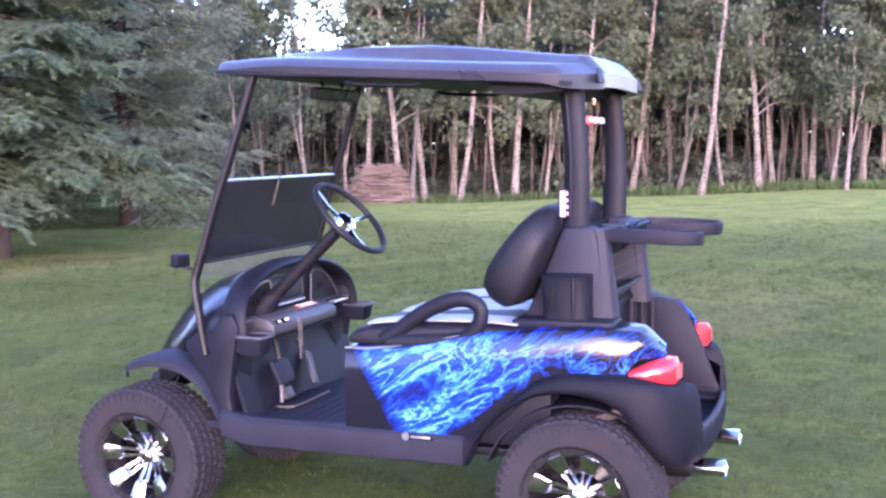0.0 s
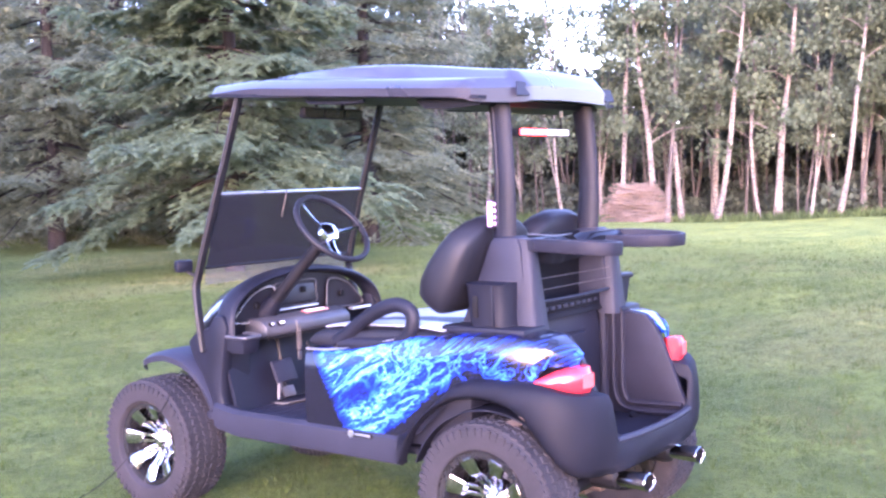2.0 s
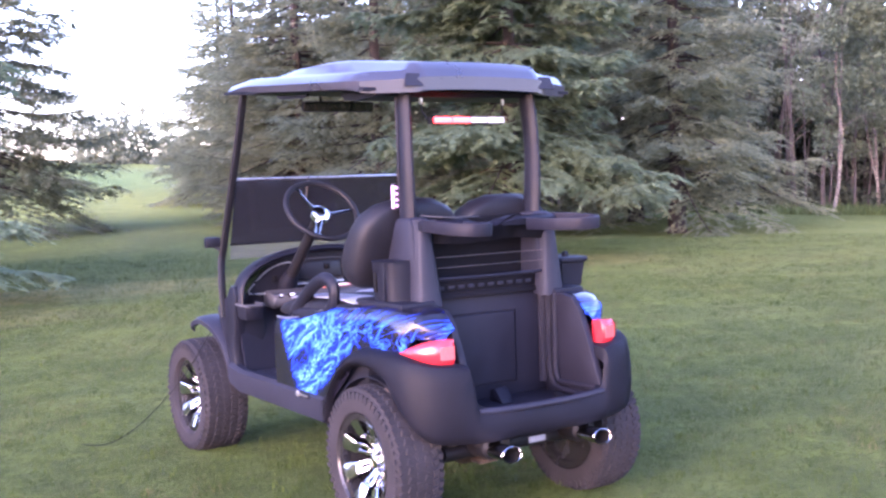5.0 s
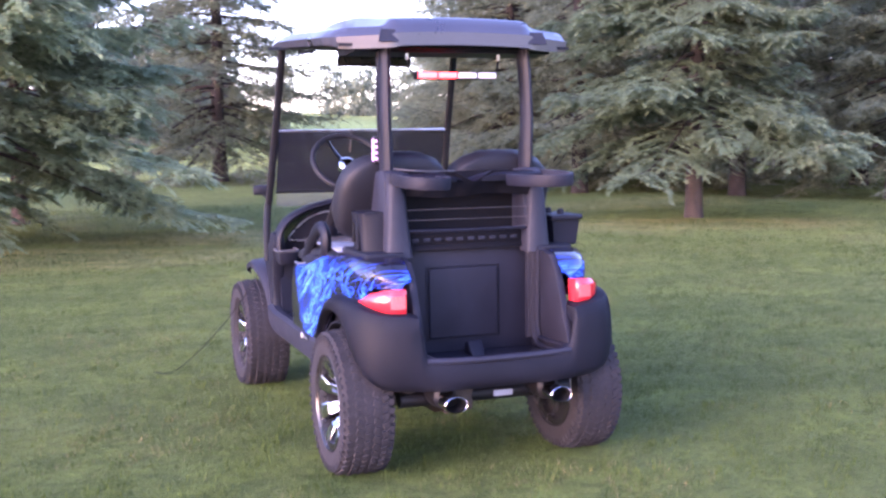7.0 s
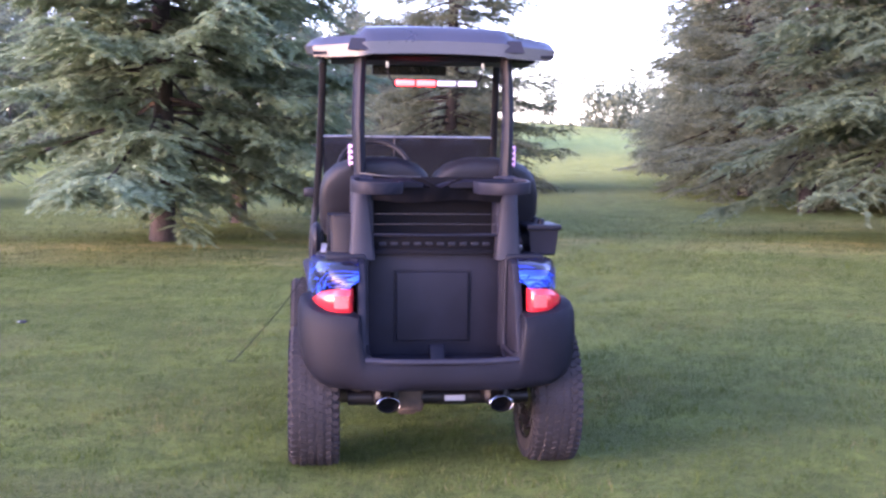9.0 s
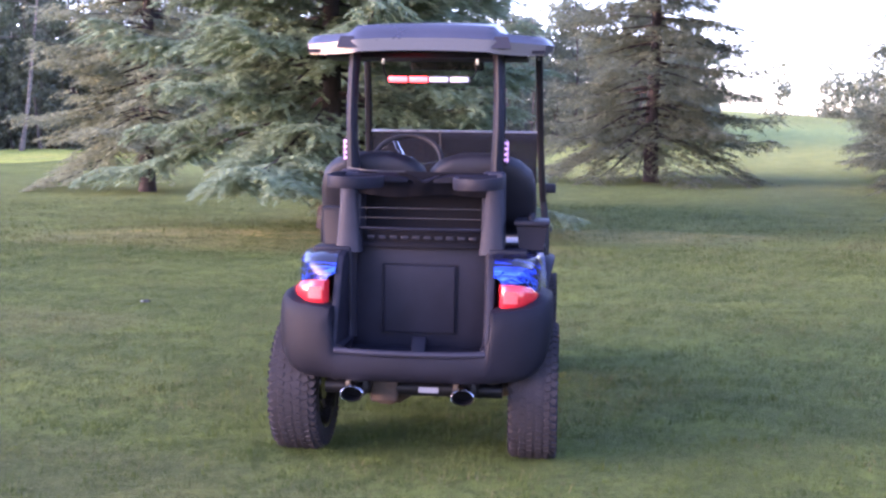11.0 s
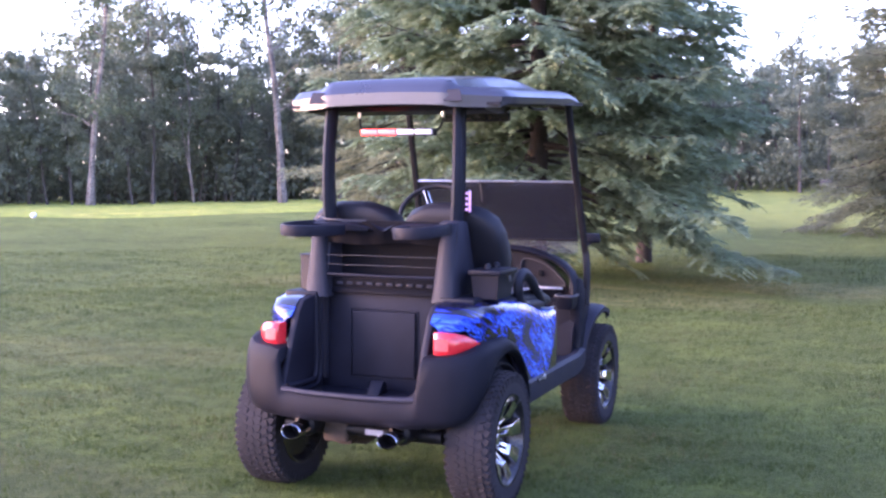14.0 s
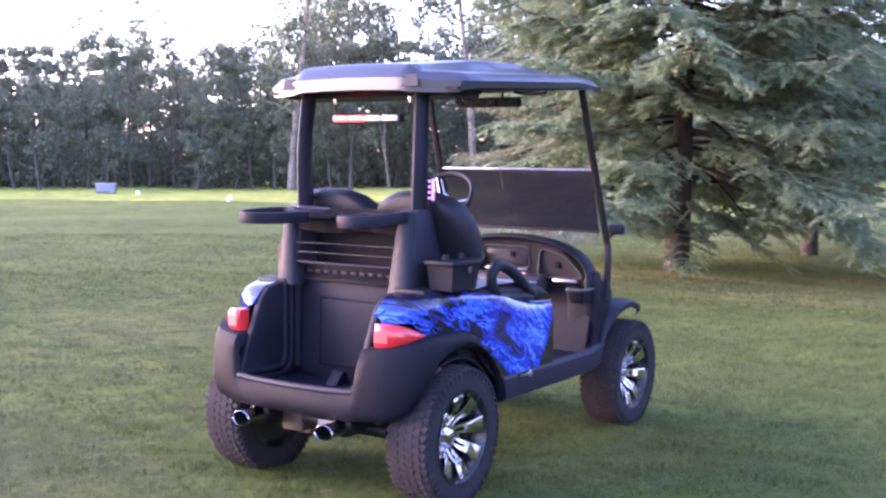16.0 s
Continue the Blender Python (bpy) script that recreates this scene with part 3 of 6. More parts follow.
def tri_tufts(P, D, L, W, rng):
    """Small pointed kites at P along the directions D: two triangles each."""
    n = len(P)
    D = D / np.linalg.norm(D, axis=1, keepdims=True)
    r = rng.normal(size=(n, 3))
    S = np.cross(D, r)
    S /= np.linalg.norm(S, axis=1, keepdims=True) + 1e-9
    L, W = L[:, None], W[:, None]
    a = P
    b = P + D * L * 0.45 + S * W
    c = P + D * L
    d = P + D * L * 0.45 - S * W
    V = np.stack([a, b, c, d], 1).reshape(-1, 3)
    k = np.arange(n)[:, None] * 4
    F = np.concatenate([k + [0, 1, 2], k + [0, 2, 3]], 1).reshape(-1, 3)
    return V, F


def spruce_crown(seed, H, R, skirt, dense=1.0, top_cut=5.0, low=0):
    """Tiers of boughs that dip and lift at the tip, each a flat spray of side twigs with hanging fingers of needles. Returns the needles and the bare boughs."""
    rng = np.random.default_rng(seed)
    P, D, L, limbs = [], [], [], []

    def finger(p, d, ln, coarse):
        """Needle tufts left, right and above along one twig that sags."""
        m = int(max(5, ln / 0.017 * dense / coarse ** 1.5))
        q = np.linspace(0.0, 1, m)
        pts = p + d * (q * ln)[:, None]
        pts[:, 2] -= 0.22 * ln * q ** 2
        lat = np.cross(d, (0, 0, 1))
        lat /= np.linalg.norm(lat) + 1e-6
        side = np.where(np.arange(m) % 2 == 0, 1.0, -1.0)[:, None] * rng.uniform(0.2, 0.95, (m, 1))
        P.append(pts)
        D.append(d * 0.9 + lat * side + rng.normal(0, 0.16, (m, 3)) + np.array([0, 0, -0.05]))
        L.append(rng.uniform(0.075, 0.115, m) * (1.15 - 0.45 * q) * coarse)
        return pts

    z = skirt - 0.50 * (low > 0)
    while z < H - 0.3:
        coarse = 1.0 if z < top_cut else 2.3
        f = 1 - z / H
        nb = low if z < skirt - 0.1 else int(round(rng.uniform(5.6, 8.4)))
        a0 = rng.uniform(0, 6.28)
        for k in range(nb):
            az = a0 + 6.283 * k / nb + rng.normal(0, 0.25)
            bl = R * f ** 0.85 * rng.uniform(0.55, 1.15) * (0.36 if z < skirt - 0.1 else 1.0)
            if bl < 0.15:
                continue
            z0 = z + rng.uniform(-0.16, 0.16)
            droop = rng.uniform(0.22, 0.52) * (0.45 + 0.75 * f) + max(0.0, 0.34 - 0.30 * (z - skirt)) * rng.uniform(0.2, 1.0)
            out = np.array([np.cos(az), np.sin(az), 0])
            lat = np.array([-np.sin(az), np.cos(az), 0])
            ts = np.linspace(0, 1, 7)
            axis = out * (ts * bl)[:, None] + np.array([0, 0, 1]) * (bl * (0.10 * ts - droop * ts ** 1.5 + 0.22 * ts ** 4))[:, None]
            axis[:, 2] += z0
            axis += lat * (rng.normal(0, 0.06) * bl * ts ** 2)[:, None]
            limbs.append((axis, 0.010 + 0.011 * bl))
            nt = int(max(4, bl * 7.0 / coarse ** 0.7))
            for s in np.linspace(0.26, 1.0, nt):
                s = min(1.0, s + rng.normal(0, 0.02))
                p = np.array([np.interp(s, ts, axis[:, i]) for i in range(3)])
                for side in (-1, 1):
                    tl = min(bl * (0.40 * (1 - s) + 0.13) * rng.uniform(0.6, 1.25), 0.85)
                    d = out * rng.uniform(0.5, 1.0) + lat * side * rng.uniform(0.35, 1.0) + np.array([0, 0, rng.uniform(-0.22, 0.06)])
                    d /= np.linalg.norm(d)
                    pts = finger(p, d, tl, coarse)
                    for _ in range(int(tl / 0.13 / coarse)):
                        b = pts[rng.integers(len(pts) // 4, len(pts))]
                        e = d * rng.uniform(0.5, 1.0) + np.cross(d, (0, 0, 1)) * rng.choice((-1, 1)) * rng.uniform(0.3, 0.9) + np.array([0, 0, rng.uniform(-0.42, 0.08)])
                        finger(b, e / np.linalg.norm(e), rng.uniform(0.12, 0.30), coarse)
        if z < skirt - 0.1:
            z = skirt
            rng = np.random.default_rng(seed)
            continue
        z += rng.uniform(0.22, 0.36) * (1 if coarse == 1 else 1.5)
    P, D, L = np.concatenate(P), np.concatenate(D), np.concatenate(L)
    D /= np.linalg.norm(D, axis=1, keepdims=True)
    S = np.cross(D, rng.normal(size=D.shape) * 0.5 + np.array([0, 0, 1]))
    S *= (L * 0.20 / (np.linalg.norm(S, axis=1) + 1e-6))[:, None]
    V = np.stack([P - S, P + S, P + D * L[:, None]], 1).reshape(-1, 3)
    return V, np.arange(len(V)).reshape(-1, 3), limbs


def limb_mesh(limbs, name, material):
    """Three-sided bare boughs in one mesh."""
    V, F = [], []
    o = 0
    for axis, r in limbs:
        n = len(axis)
        for i in range(n):
            rr = r * (1 - 0.85 * i / (n - 1))
            for k in range(3):
                a = 2.094 * k
                V.append(axis[i] + np.array([math.cos(a) * rr * 0.7, math.sin(a) * rr * 0.7, math.sin(a) * rr]))
        for i in range(n - 1):
            for k in range(3):
                a, b = o + i * 3 + k, o + i * 3 + (k + 1) % 3
                F += [(a, b, a + 3), (b, b + 3, a + 3)]
        o += n * 3
    return fast_mesh(name, np.array(V), np.array(F), material)


def spruce(seed, H, R, skirt, needles, label, at, spin=0.0, dense=1.0, trunk_r=0.16, low=0):
    x, y = at
    t = group("spruce_tree", label, "spruce", grp="spruces on the lawn", at=(x, y, float(height(x, y)) - 0.03))
    t.rotation_euler = (0, 0, spin)
    rng = random.Random(seed)
    path = [(rng.uniform(-0.03, 0.03) * k, rng.uniform(-0.03, 0.03) * k, H * k / 7) for k in range(8)]
    root = [(0, 0, -0.05)] + [(0, 0, 0.18)] + path[1:]
    part("trunk", trunk_bm(root, [trunk_r * 1.5, trunk_r * 1.12] + [trunk_r * (1 - 0.9 * k / 7) for k in range(1, 8)], 11), BARK_SPRUCE, t)
    V, F, limbs = spruce_crown(seed, H, R, skirt, dense, low=low)
    for nm, me in (("crown", fast_mesh("crown", V, F, needles)), ("bough", limb_mesh(limbs, "bough", BARK_SPRUCE))):
        tagged(new(nm, me), kind="stuff").parent = t
    return t


def again(t, at, spin, size):
    x, y = at
    return copy_thing(t, Matrix.Translation((x, y, float(height(x, y)) - 0.03)) @ pose(0, 0, 0, 0, 0, spin) @ Matrix.Scale(size, 4))


SP_NEAR = "tall blue-green spruce with drooping boughs on the lawn"
SP_FAR = "dense olive-green spruce standing in a row by the lawn"
spruce_a = spruce(11, 12.5, 3.35, 1.38, NEEDLES, SP_NEAR, (-2.5, 10.3), 0.6, 1.35, 0.150, 10)
spruce_b = spruce(12, 12.0, 2.9, 1.60, NEEDLES, SP_NEAR, (7.9, 10.4), 1.9, 1.35, 0.125)
spruce_c = spruce(13, 11.5, 3.0, 1.25, NEEDLES_WARM, SP_FAR, (9.8, 17.8), 0.3, 0.50, 0.17)
spruce_d = spruce(14, 12.5, 3.3, 1.15, NEEDLES_WARM, SP_FAR, (11.0, 24.2), 2.2, 0.40, 0.18)
spruce(15, 13.0, 2.2, 1.30, NEEDLES, "slim blue-green spruce growing behind a taller one", (-1.82, 14.4), 1.1, 0.8, 0.12)
again(spruce_d, (3.3, 27.0), 75, 1.12)
again(spruce_c, (-8.5, 19.3), 140, 1.0)
again(spruce_c, (14.6, 13.4), 200, 1.08)
again(spruce_d, (13.6, 20.5), 100, 1.05)
again(spruce_c, (11.9, 14.9), 20, 0.95)
again(spruce_d, (14.2, 27.5), 250, 1.0)
again(spruce_d, (18.2, 18.5), 300, 1.1)
again(spruce_d, (13.2, 30.5), 160, 1.05)
again(spruce_d, (16.2, 41.0), 40, 1.15)
again(spruce_d, (21.4, 56.0), 200, 1.2)


def leaf_cloud(rng, centres, radii, count, size):
    """Loose leaves scattered through overlapping lobes, thinner towards the outside."""
    w = np.array(radii) ** 2
    k = rng.choice(len(centres), count, p=w / w.sum())
    d = rng.normal(size=(count, 3))
    d /= np.linalg.norm(d, axis=1, keepdims=True)
    r = np.array(radii)[k] * rng.uniform(0.15, 1.0, count) ** 0.6
    P = np.array(centres)[k] + d * r[:, None] * np.array([1, 1, 0.8])
    D = rng.normal(size=(count, 3)) + np.array([0, 0, -0.4])
    L = rng.uniform(size[0], size[1], count)
    return tri_tufts(P, D, L, L * rng.uniform(0.3, 0.5, count), rng)


def broadleaf(seed, H, clear, spread, bark, leaves, count, label, trunk_r, bend, leaf=(0.095, 0.200), name="birch_tree", cat="birch", fork=False):
    """A thin woodland tree: crooked trunk with a flared foot, sometimes forked, side limbs and lobes of loose leaves."""
    rng = np.random.default_rng(seed)
    t = group(name, label, cat, grp="trees of the wood edge")

    def stem(start, length, lean, wig, n):
        a, ph = rng.uniform(0, 6.28), rng.uniform(0, 6.28)
        out = []
        for i in range(n):
            f = i / (n - 1)
            w = wig * math.sin(f * rng.uniform(5.5, 7.5) + ph) * f ** 0.5
            out.append((start[0] + lean[0] * length * f + w * math.cos(a), start[1] + lean[1] * length * f + w * math.sin(a), start[2] + length * f))
        return out

    path = stem((0, 0, -0.1), H, rng.normal(0, 0.035, 2) * bend, 0.075 * bend, 9)
    n = len(path)
    radii = [trunk_r * 1.35] + [trunk_r * (1 - 0.82 * i / (n - 1)) for i in range(1, n)]
    bms = [trunk_bm(path, radii, 7)]
    stems = [path]
    if fork:
        side = stem(path[1], H * 0.7, rng.normal(0, 0.10, 2), 0.14, 8)
        bms.append(trunk_bm(side, [trunk_r * 0.62 * (1 - 0.8 * i / 7) for i in range(8)], 6))
        stems.append(side)
    cen, rad = [], []
    for j in range(int(2.2 * (10 + H))):
        st = stems[j % len(stems)]
        m = len(st)
        f = clear + (1 - clear) * rng.random() ** 0.9
        p = np.array([np.interp(f * (m - 1), range(m), [q[i] for q in st]) for i in range(3)])
        a = rng.uniform(0, 6.28)
        ln = spread * rng.uniform(0.4, 1.0) * (1.15 - 0.6 * f)
        tip = p + np.array([math.cos(a) * ln, math.sin(a) * ln, ln * rng.uniform(0.0, 0.9)])
        if j % 4 == 0:
            mid = (p + tip) / 2 + np.array([0, 0, 0.12 * ln])
            bms.append(tube([p, mid, tip], [trunk_r * 0.30 * (1.2 - f), trunk_r * 0.18, 0.01], 5, smooth=2))
        cen.append(tip)
        rad.append(spread * rng.uniform(0.16, 0.42))
    part("trunk", join(*bms), bark, t)
    V, F = leaf_cloud(rng, cen, rad, count, leaf)
    tagged(new("crown", fast_mesh("crown", V, F, leaves)), kind="stuff").parent = t
    return t


LB = "pale-barked birch with a bare lower trunk at the wood edge"
LA = "grey-barked young aspen with loose foliage at the wood edge"
kinds = [
    broadleaf(21, 10.5, 0.26, 1.7, BIRCH, LEAVES, 3400, LB, 0.125, 1.4),
    broadleaf(22, 11.0, 0.34, 1.6, BIRCH, LEAVES, 3200, LB, 0.095, 2.4),
    broadleaf(23, 9.5, 0.22, 1.6, BIRCH, LEAVES, 3200, LB, 0.065, 4.2, fork=True),
    broadleaf(24, 10.0, 0.18, 1.8, BARK_GREY, LEAVES, 3200, LA, 0.085, 3.6, name="aspen_tree", cat="aspen", fork=True),
    broadleaf(25, 9.0, 0.14, 1.6, BARK_GREY, LEAVES_HAZE, 3500, LA, 0.085, 1.8, name="aspen_tree", cat="aspen"),
    broadleaf(26, 6.6, 0.10, 1.2, BARK_GREY, LEAVES_HAZE, 3200, LA, 0.06, 1.2, name="aspen_tree", cat="aspen"),
]


def stand(t, x, y, spin, size, first):
    z = float(height(x, y))
    if first:
        t.location, t.rotation_euler, t.scale = (x, y, z), (0, 0, radians(spin)), (size,) * 3
    else:
        c = copy_thing(t, Matrix.Translation((x, y, z)) @ pose(0, 0, 0, 0, 0, spin))
        c.scale = (size,) * 3


def polar(az, d):
    """A place by its bearing, in degrees from straight ahead to the right, and its distance from the cart."""
    return d * math.sin(radians(az)), d * math.cos(radians(az))


wr = random.Random(5)
used = set()


def plant(k, az, d, size=1.0):
    x, y = polar(az, d)
    stand(kinds[k], x, y, wr.uniform(0, 360), size, k not in used)
    used.add(k)


# birch wood on the right: a front row of pale trunks, mixed trees behind
az = 55.0
while az < 99:
    plant(wr.choice([0, 1, 1, 2, 2, 2, 3]), az, wr.uniform(33.8, 38.0), wr.uniform(0.85, 1.1))
    az += wr.uniform(0.6, 2.5)
az = 27.0
while az < 101:
    if not 57.5 < az < 65.5 or wr.random() < 0.5:
        plant(wr.choice([0, 2, 3, 3, 4]), az, wr.uniform(37.5, 44), wr.uniform(0.9, 1.15))
    az += wr.uniform(1.0, 2.0)
# poplar wood on the left: lower, leafy to the ground, a few pale birches in front
az = -68.0
while az < 8:
    plant(wr.choice([4, 5, 5, 5]), az, wr.uniform(55, 60), wr.uniform(0.95, 1.25) * (0.9 if az > -9 else 1.0))
    az += wr.uniform(0.8, 1.5)
az = -68.0
while az < 9:
    plant(wr.choice([3, 4, 4]), az, wr.uniform(62, 68), wr.uniform(0.85, 1.1) * (1.5 if -41 < az < -12 else 0.9 if az < -12 else 0.72))
    az += wr.uniform(1.1, 1.9)
for az, d, k, s in ((-30.7, 52.0, 0, 1.7), (-28.5, 53.0, 1, 1.2), (-41.1, 52.0, 0, 1.4), (-35.5, 54.5, 2, 1.0), (-12.0, 60, 0, 1.0)):
    plant(k, az, d, s)


def understory(name, seed, az0, az1, d0, d1, n, hmax, count, leaves, label):
    """A low leafy fringe under the trees."""
    rng = np.random.default_rng(seed)
    az = np.radians(rng.uniform(az0, az1, n))
    d = rng.uniform(d0, d1, n)
    x, y = d * np.sin(az), d * np.cos(az)
    hh = rng.uniform(0.25, 1.0, n) * hmax
    c = np.stack([x, y, height(x, y) + hh * 0.45], 1)
    V, F = leaf_cloud(rng, c, list(hh * 0.6 + 0.25), int(count * 1.2), (0.11, 0.28))
    tagged(new(name, fast_mesh(name, V, F, leaves)), label, "undergrowth", kind="stuff")


understory("undergrowth", 31, 45, 102, 36.5, 45, 150, 1.7, 42000, LEAVES_SHADE, "green undergrowth between the birch trunks, leaf colour darkened for shade")
understory("poplar_undergrowth", 32, -70, 8, 56, 66, 240, 4.2, 64000, LEAVES_HAZE, "leafy undergrowth of the poplar wood, leaf colour paled for haze")


def far_wood(name, seed, az0, az1, d0, d1, n, H, label, bottom=0.0, leaf=(0.24, 0.56), leaves=LEAVES_HAZE):
    """Crowded stems and foliage deep in the wood, in one mesh of leaves."""
    rng = np.random.default_rng(seed)
    az = np.radians(rng.uniform(az0, az1, n))
    d = rng.uniform(d0, d1, n)
    x, y = d * np.sin(az), d * np.cos(az)
    z = height(x, y) + bottom + rng.uniform(0, 1, n) ** 1.25 * H * rng.uniform(0.65, 1.0, n)
    V, F = leaf_cloud(rng, np.stack([x, y, z], 1), list(rng.uniform(0.6, 1.3, n)), n * 30, leaf)
    tagged(new(name, fast_mesh(name, V, F, leaves)), label, "woodland", kind="stuff")


# foliage behind the birch trunks, its shade put into the leaf colour
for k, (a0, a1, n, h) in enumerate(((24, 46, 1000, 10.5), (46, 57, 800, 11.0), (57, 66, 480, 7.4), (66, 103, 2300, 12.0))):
    far_wood("deep_wood", 41 + 10 * k, a0, a1, 45, 56, n, h, "foliage deep in the birch wood, leaf colour darkened for shade", leaves=LEAVES_SHADE)
far_wood("deep_poplar_wood", 42, -72, 9, 66, 74, 3000, 8.6, "foliage deep in the poplar wood, leaf colour paled for haze")


# the skyline's haze comes only from the paled leaf colour
for k, (a, w, h, n) in enumerate(((14.45, 0.42, 7.0, 44), (15.25, 0.35, 5.0, 24), (16.0, 0.5, 6.4, 44), (16.9, 0.5, 7.6, 52), (17.9, 0.6, 6.6, 50), (19.2, 0.7, 5.6, 44), (12.05, 0.18, 6.0, 12))):
    far_wood("skyline_tree", 60 + k, a - w, a + w, 122, 128, n, h, "small hazy tree on the skyline of the far field", -0.4)
far_wood("skyline_bushes", 46, 11.0, 20.5, 124, 134, 120, 1.2, "low hazy bushes along the skyline of the far field", -1.0)


def deep_stems(name, seed, az0, az1, d0, d1, n, H, r):
    """Thin dim stems seen between the nearer trunks."""
    rng = np.random.default_rng(seed)
    limbs = []
    for _ in range(n):
        a, d = radians(rng.uniform(az0, az1)), rng.uniform(d0, d1)
        x, y = d * math.sin(a), d * math.cos(a)
        z = float(height(x, y))
        l = rng.normal(0, 0.06, 2)
        ts = np.linspace(0, 1, 5)
        ax = np.stack([x + l[0] * ts * H + rng.normal(0, 0.06, 5), y + l[1] * ts * H + rng.normal(0, 0.06, 5), z + ts * H], 1)
        limbs.append((ax, rng.uniform(0.5, 1.2) * r))
    tagged(new(name, limb_mesh(limbs, name, BARK_GREY)), "thin grey-brown stems crowded in the wood", "stems", kind="stuff")


deep_stems("wood_stems", 43, 27, 101, 36, 48, 300, 8.0, 0.085)
deep_stems("poplar_stems", 44, -70, 8, 56.5, 63, 200, 7.5, 0.06)


def edge_grass(n, rng):
    a = np.radians(rng.uniform(44, 102, n))
    d = 34.2 + rng.uniform(0, 1, n) ** 1.4 * 4.0
    return d * np.sin(a), d * np.cos(a)


blades("edge_grass", 30000, np.random.default_rng(6), edge_grass, (0.10, 0.40), TALL_GRASS, "long unmown grass along the edge of the birch wood", (0.15, 0.26))


def wood_pile():
    """A heap of cut branches, laid mostly one way."""
    rng = np.random.default_rng(8)
    cx, cy = 30.6, 15.0
    g = group("brush_pile", "stacked pile of dry cut branches at the wood edge", "wood pile", at=(cx, cy, float(height(cx, cy))))
    g.rotation_euler = (0, 0, radians(-62))
    for i in range(220):
        lvl = rng.uniform(0, 1)
        half = 1.22 * math.sqrt(max(0.12, 1 - 0.8 * lvl ** 2))
        L = rng.uniform(0.5, 1.0) * half
        x0 = rng.uniform(-1, 1) * (half - L)
        y0 = rng.uniform(-0.45, 0.45) * (1 - 0.4 * lvl)
        z0 = 0.05 + lvl * 1.28
        ti = rng.normal(0, 0.16)
        p = [(x0 - L + rng.normal(0, 0.12), y0 + rng.normal(0, 0.14), max(0.03, z0 - L * ti)), (x0, y0 + rng.normal(0, 0.05), z0 + rng.normal(0, 0.04)), (x0 + L, y0 + rng.normal(0, 0.08), max(0.03, z0 + L * ti))]
        r = rng.uniform(0.012, 0.038)
        part("branch", tube(p, [r, r * 0.9, r * 0.5], 5, smooth=2), WOODPILE, g)


wood_pile()


# ---- golf cart: x to its right, y forward from the rear axle, z up ----
cart = group("golf_cart", "lifted black golf cart with blue flame paint parked on the lawn", "golf cart")


def tread_tyre(R, w, side):
    """Off-road tyre: rounded carcass with staggered tread blocks and shoulder lugs."""
    h = w / 2
    prof = [(0.184, -h * 0.80), (0.196, -h * 0.94), (0.232, -h * 1.0), (R - 0.030, -h * 0.97), (R - 0.012, -h * 0.82), (R - 0.006, -h * 0.4), (R - 0.005, 0),
            (R - 0.006, h * 0.4), (R - 0.012, h * 0.82), (R - 0.030, h * 0.97), (0.232, h * 1.0), (0.196, h * 0.94), (0.184, h * 0.80), (0.172, 0)]
    bm = lathe(prof, 48, "x", closed=True)
    nb = 52
    for k in range(nb):
        for row, (x, wx, skew) in enumerate(((-h * 0.74, 0.030, 0.35), (-h * 0.42, 0.026, -0.3), (-h * 0.08, 0.024, 0.3), (h * 0.26, 0.026, -0.3), (h * 0.60, 0.026, 0.3), (h * 0.84, 0.026, -0.35))):
            a = 2 * math.pi * (k + 0.5 * (row % 2)) / nb
            rr = R - (0.012 if abs(x) > h * 0.7 else 0.006)
            m = Matrix.Rotation(a, 4, "X") @ Matrix.Translation((x, 0, rr)) @ Matrix.Rotation(skew, 4, "Z") @ Matrix.Diagonal((wx, 0.0250, 0.007, 1))
            v = [bm.verts.new(m @ Vector(c)) for c in ((-.5, -.5, -.5), (.5, -.5, -.5), (.5, .5, -.5), (-.5, .5, -.5), (-.42, -.42, .5), (.42, -.42, .5), (.42, .42, .5), (-.42, .42, .5))]
            for f in ((4, 5, 6, 7), (0, 1, 5, 4), (1, 2, 6, 5), (2, 3, 7, 6), (3, 0, 4, 7)):
                bm.faces.new([v[i] for i in f])
        for s in (-1, 1):
            a = 2 * math.pi * (k + 0.25) / nb
            m = Matrix.Rotation(a, 4, "X") @ Matrix.Translation((s * h * 0.975, 0, R - 0.036)) @ Matrix.Diagonal((0.008, 0.016 if k % 2 else 0.010, 0.030, 1))
            v = [bm.verts.new(m @ Vector(c)) for c in ((-.5, -.5, -.5), (.5, -.5, -.5), (.5, .5, -.5), (-.5, .5, -.5), (-.5, -.5, .5), (.5, -.5, .5), (.5, .5, .5), (-.5, .5, .5))]
            for f in ((4, 5, 6, 7), (0, 1, 5, 4), (1, 2, 6, 5), (2, 3, 7, 6), (3, 0, 4, 7), (3, 2, 1, 0)):
                bm.faces.new([v[i] for i in f])
    return bm


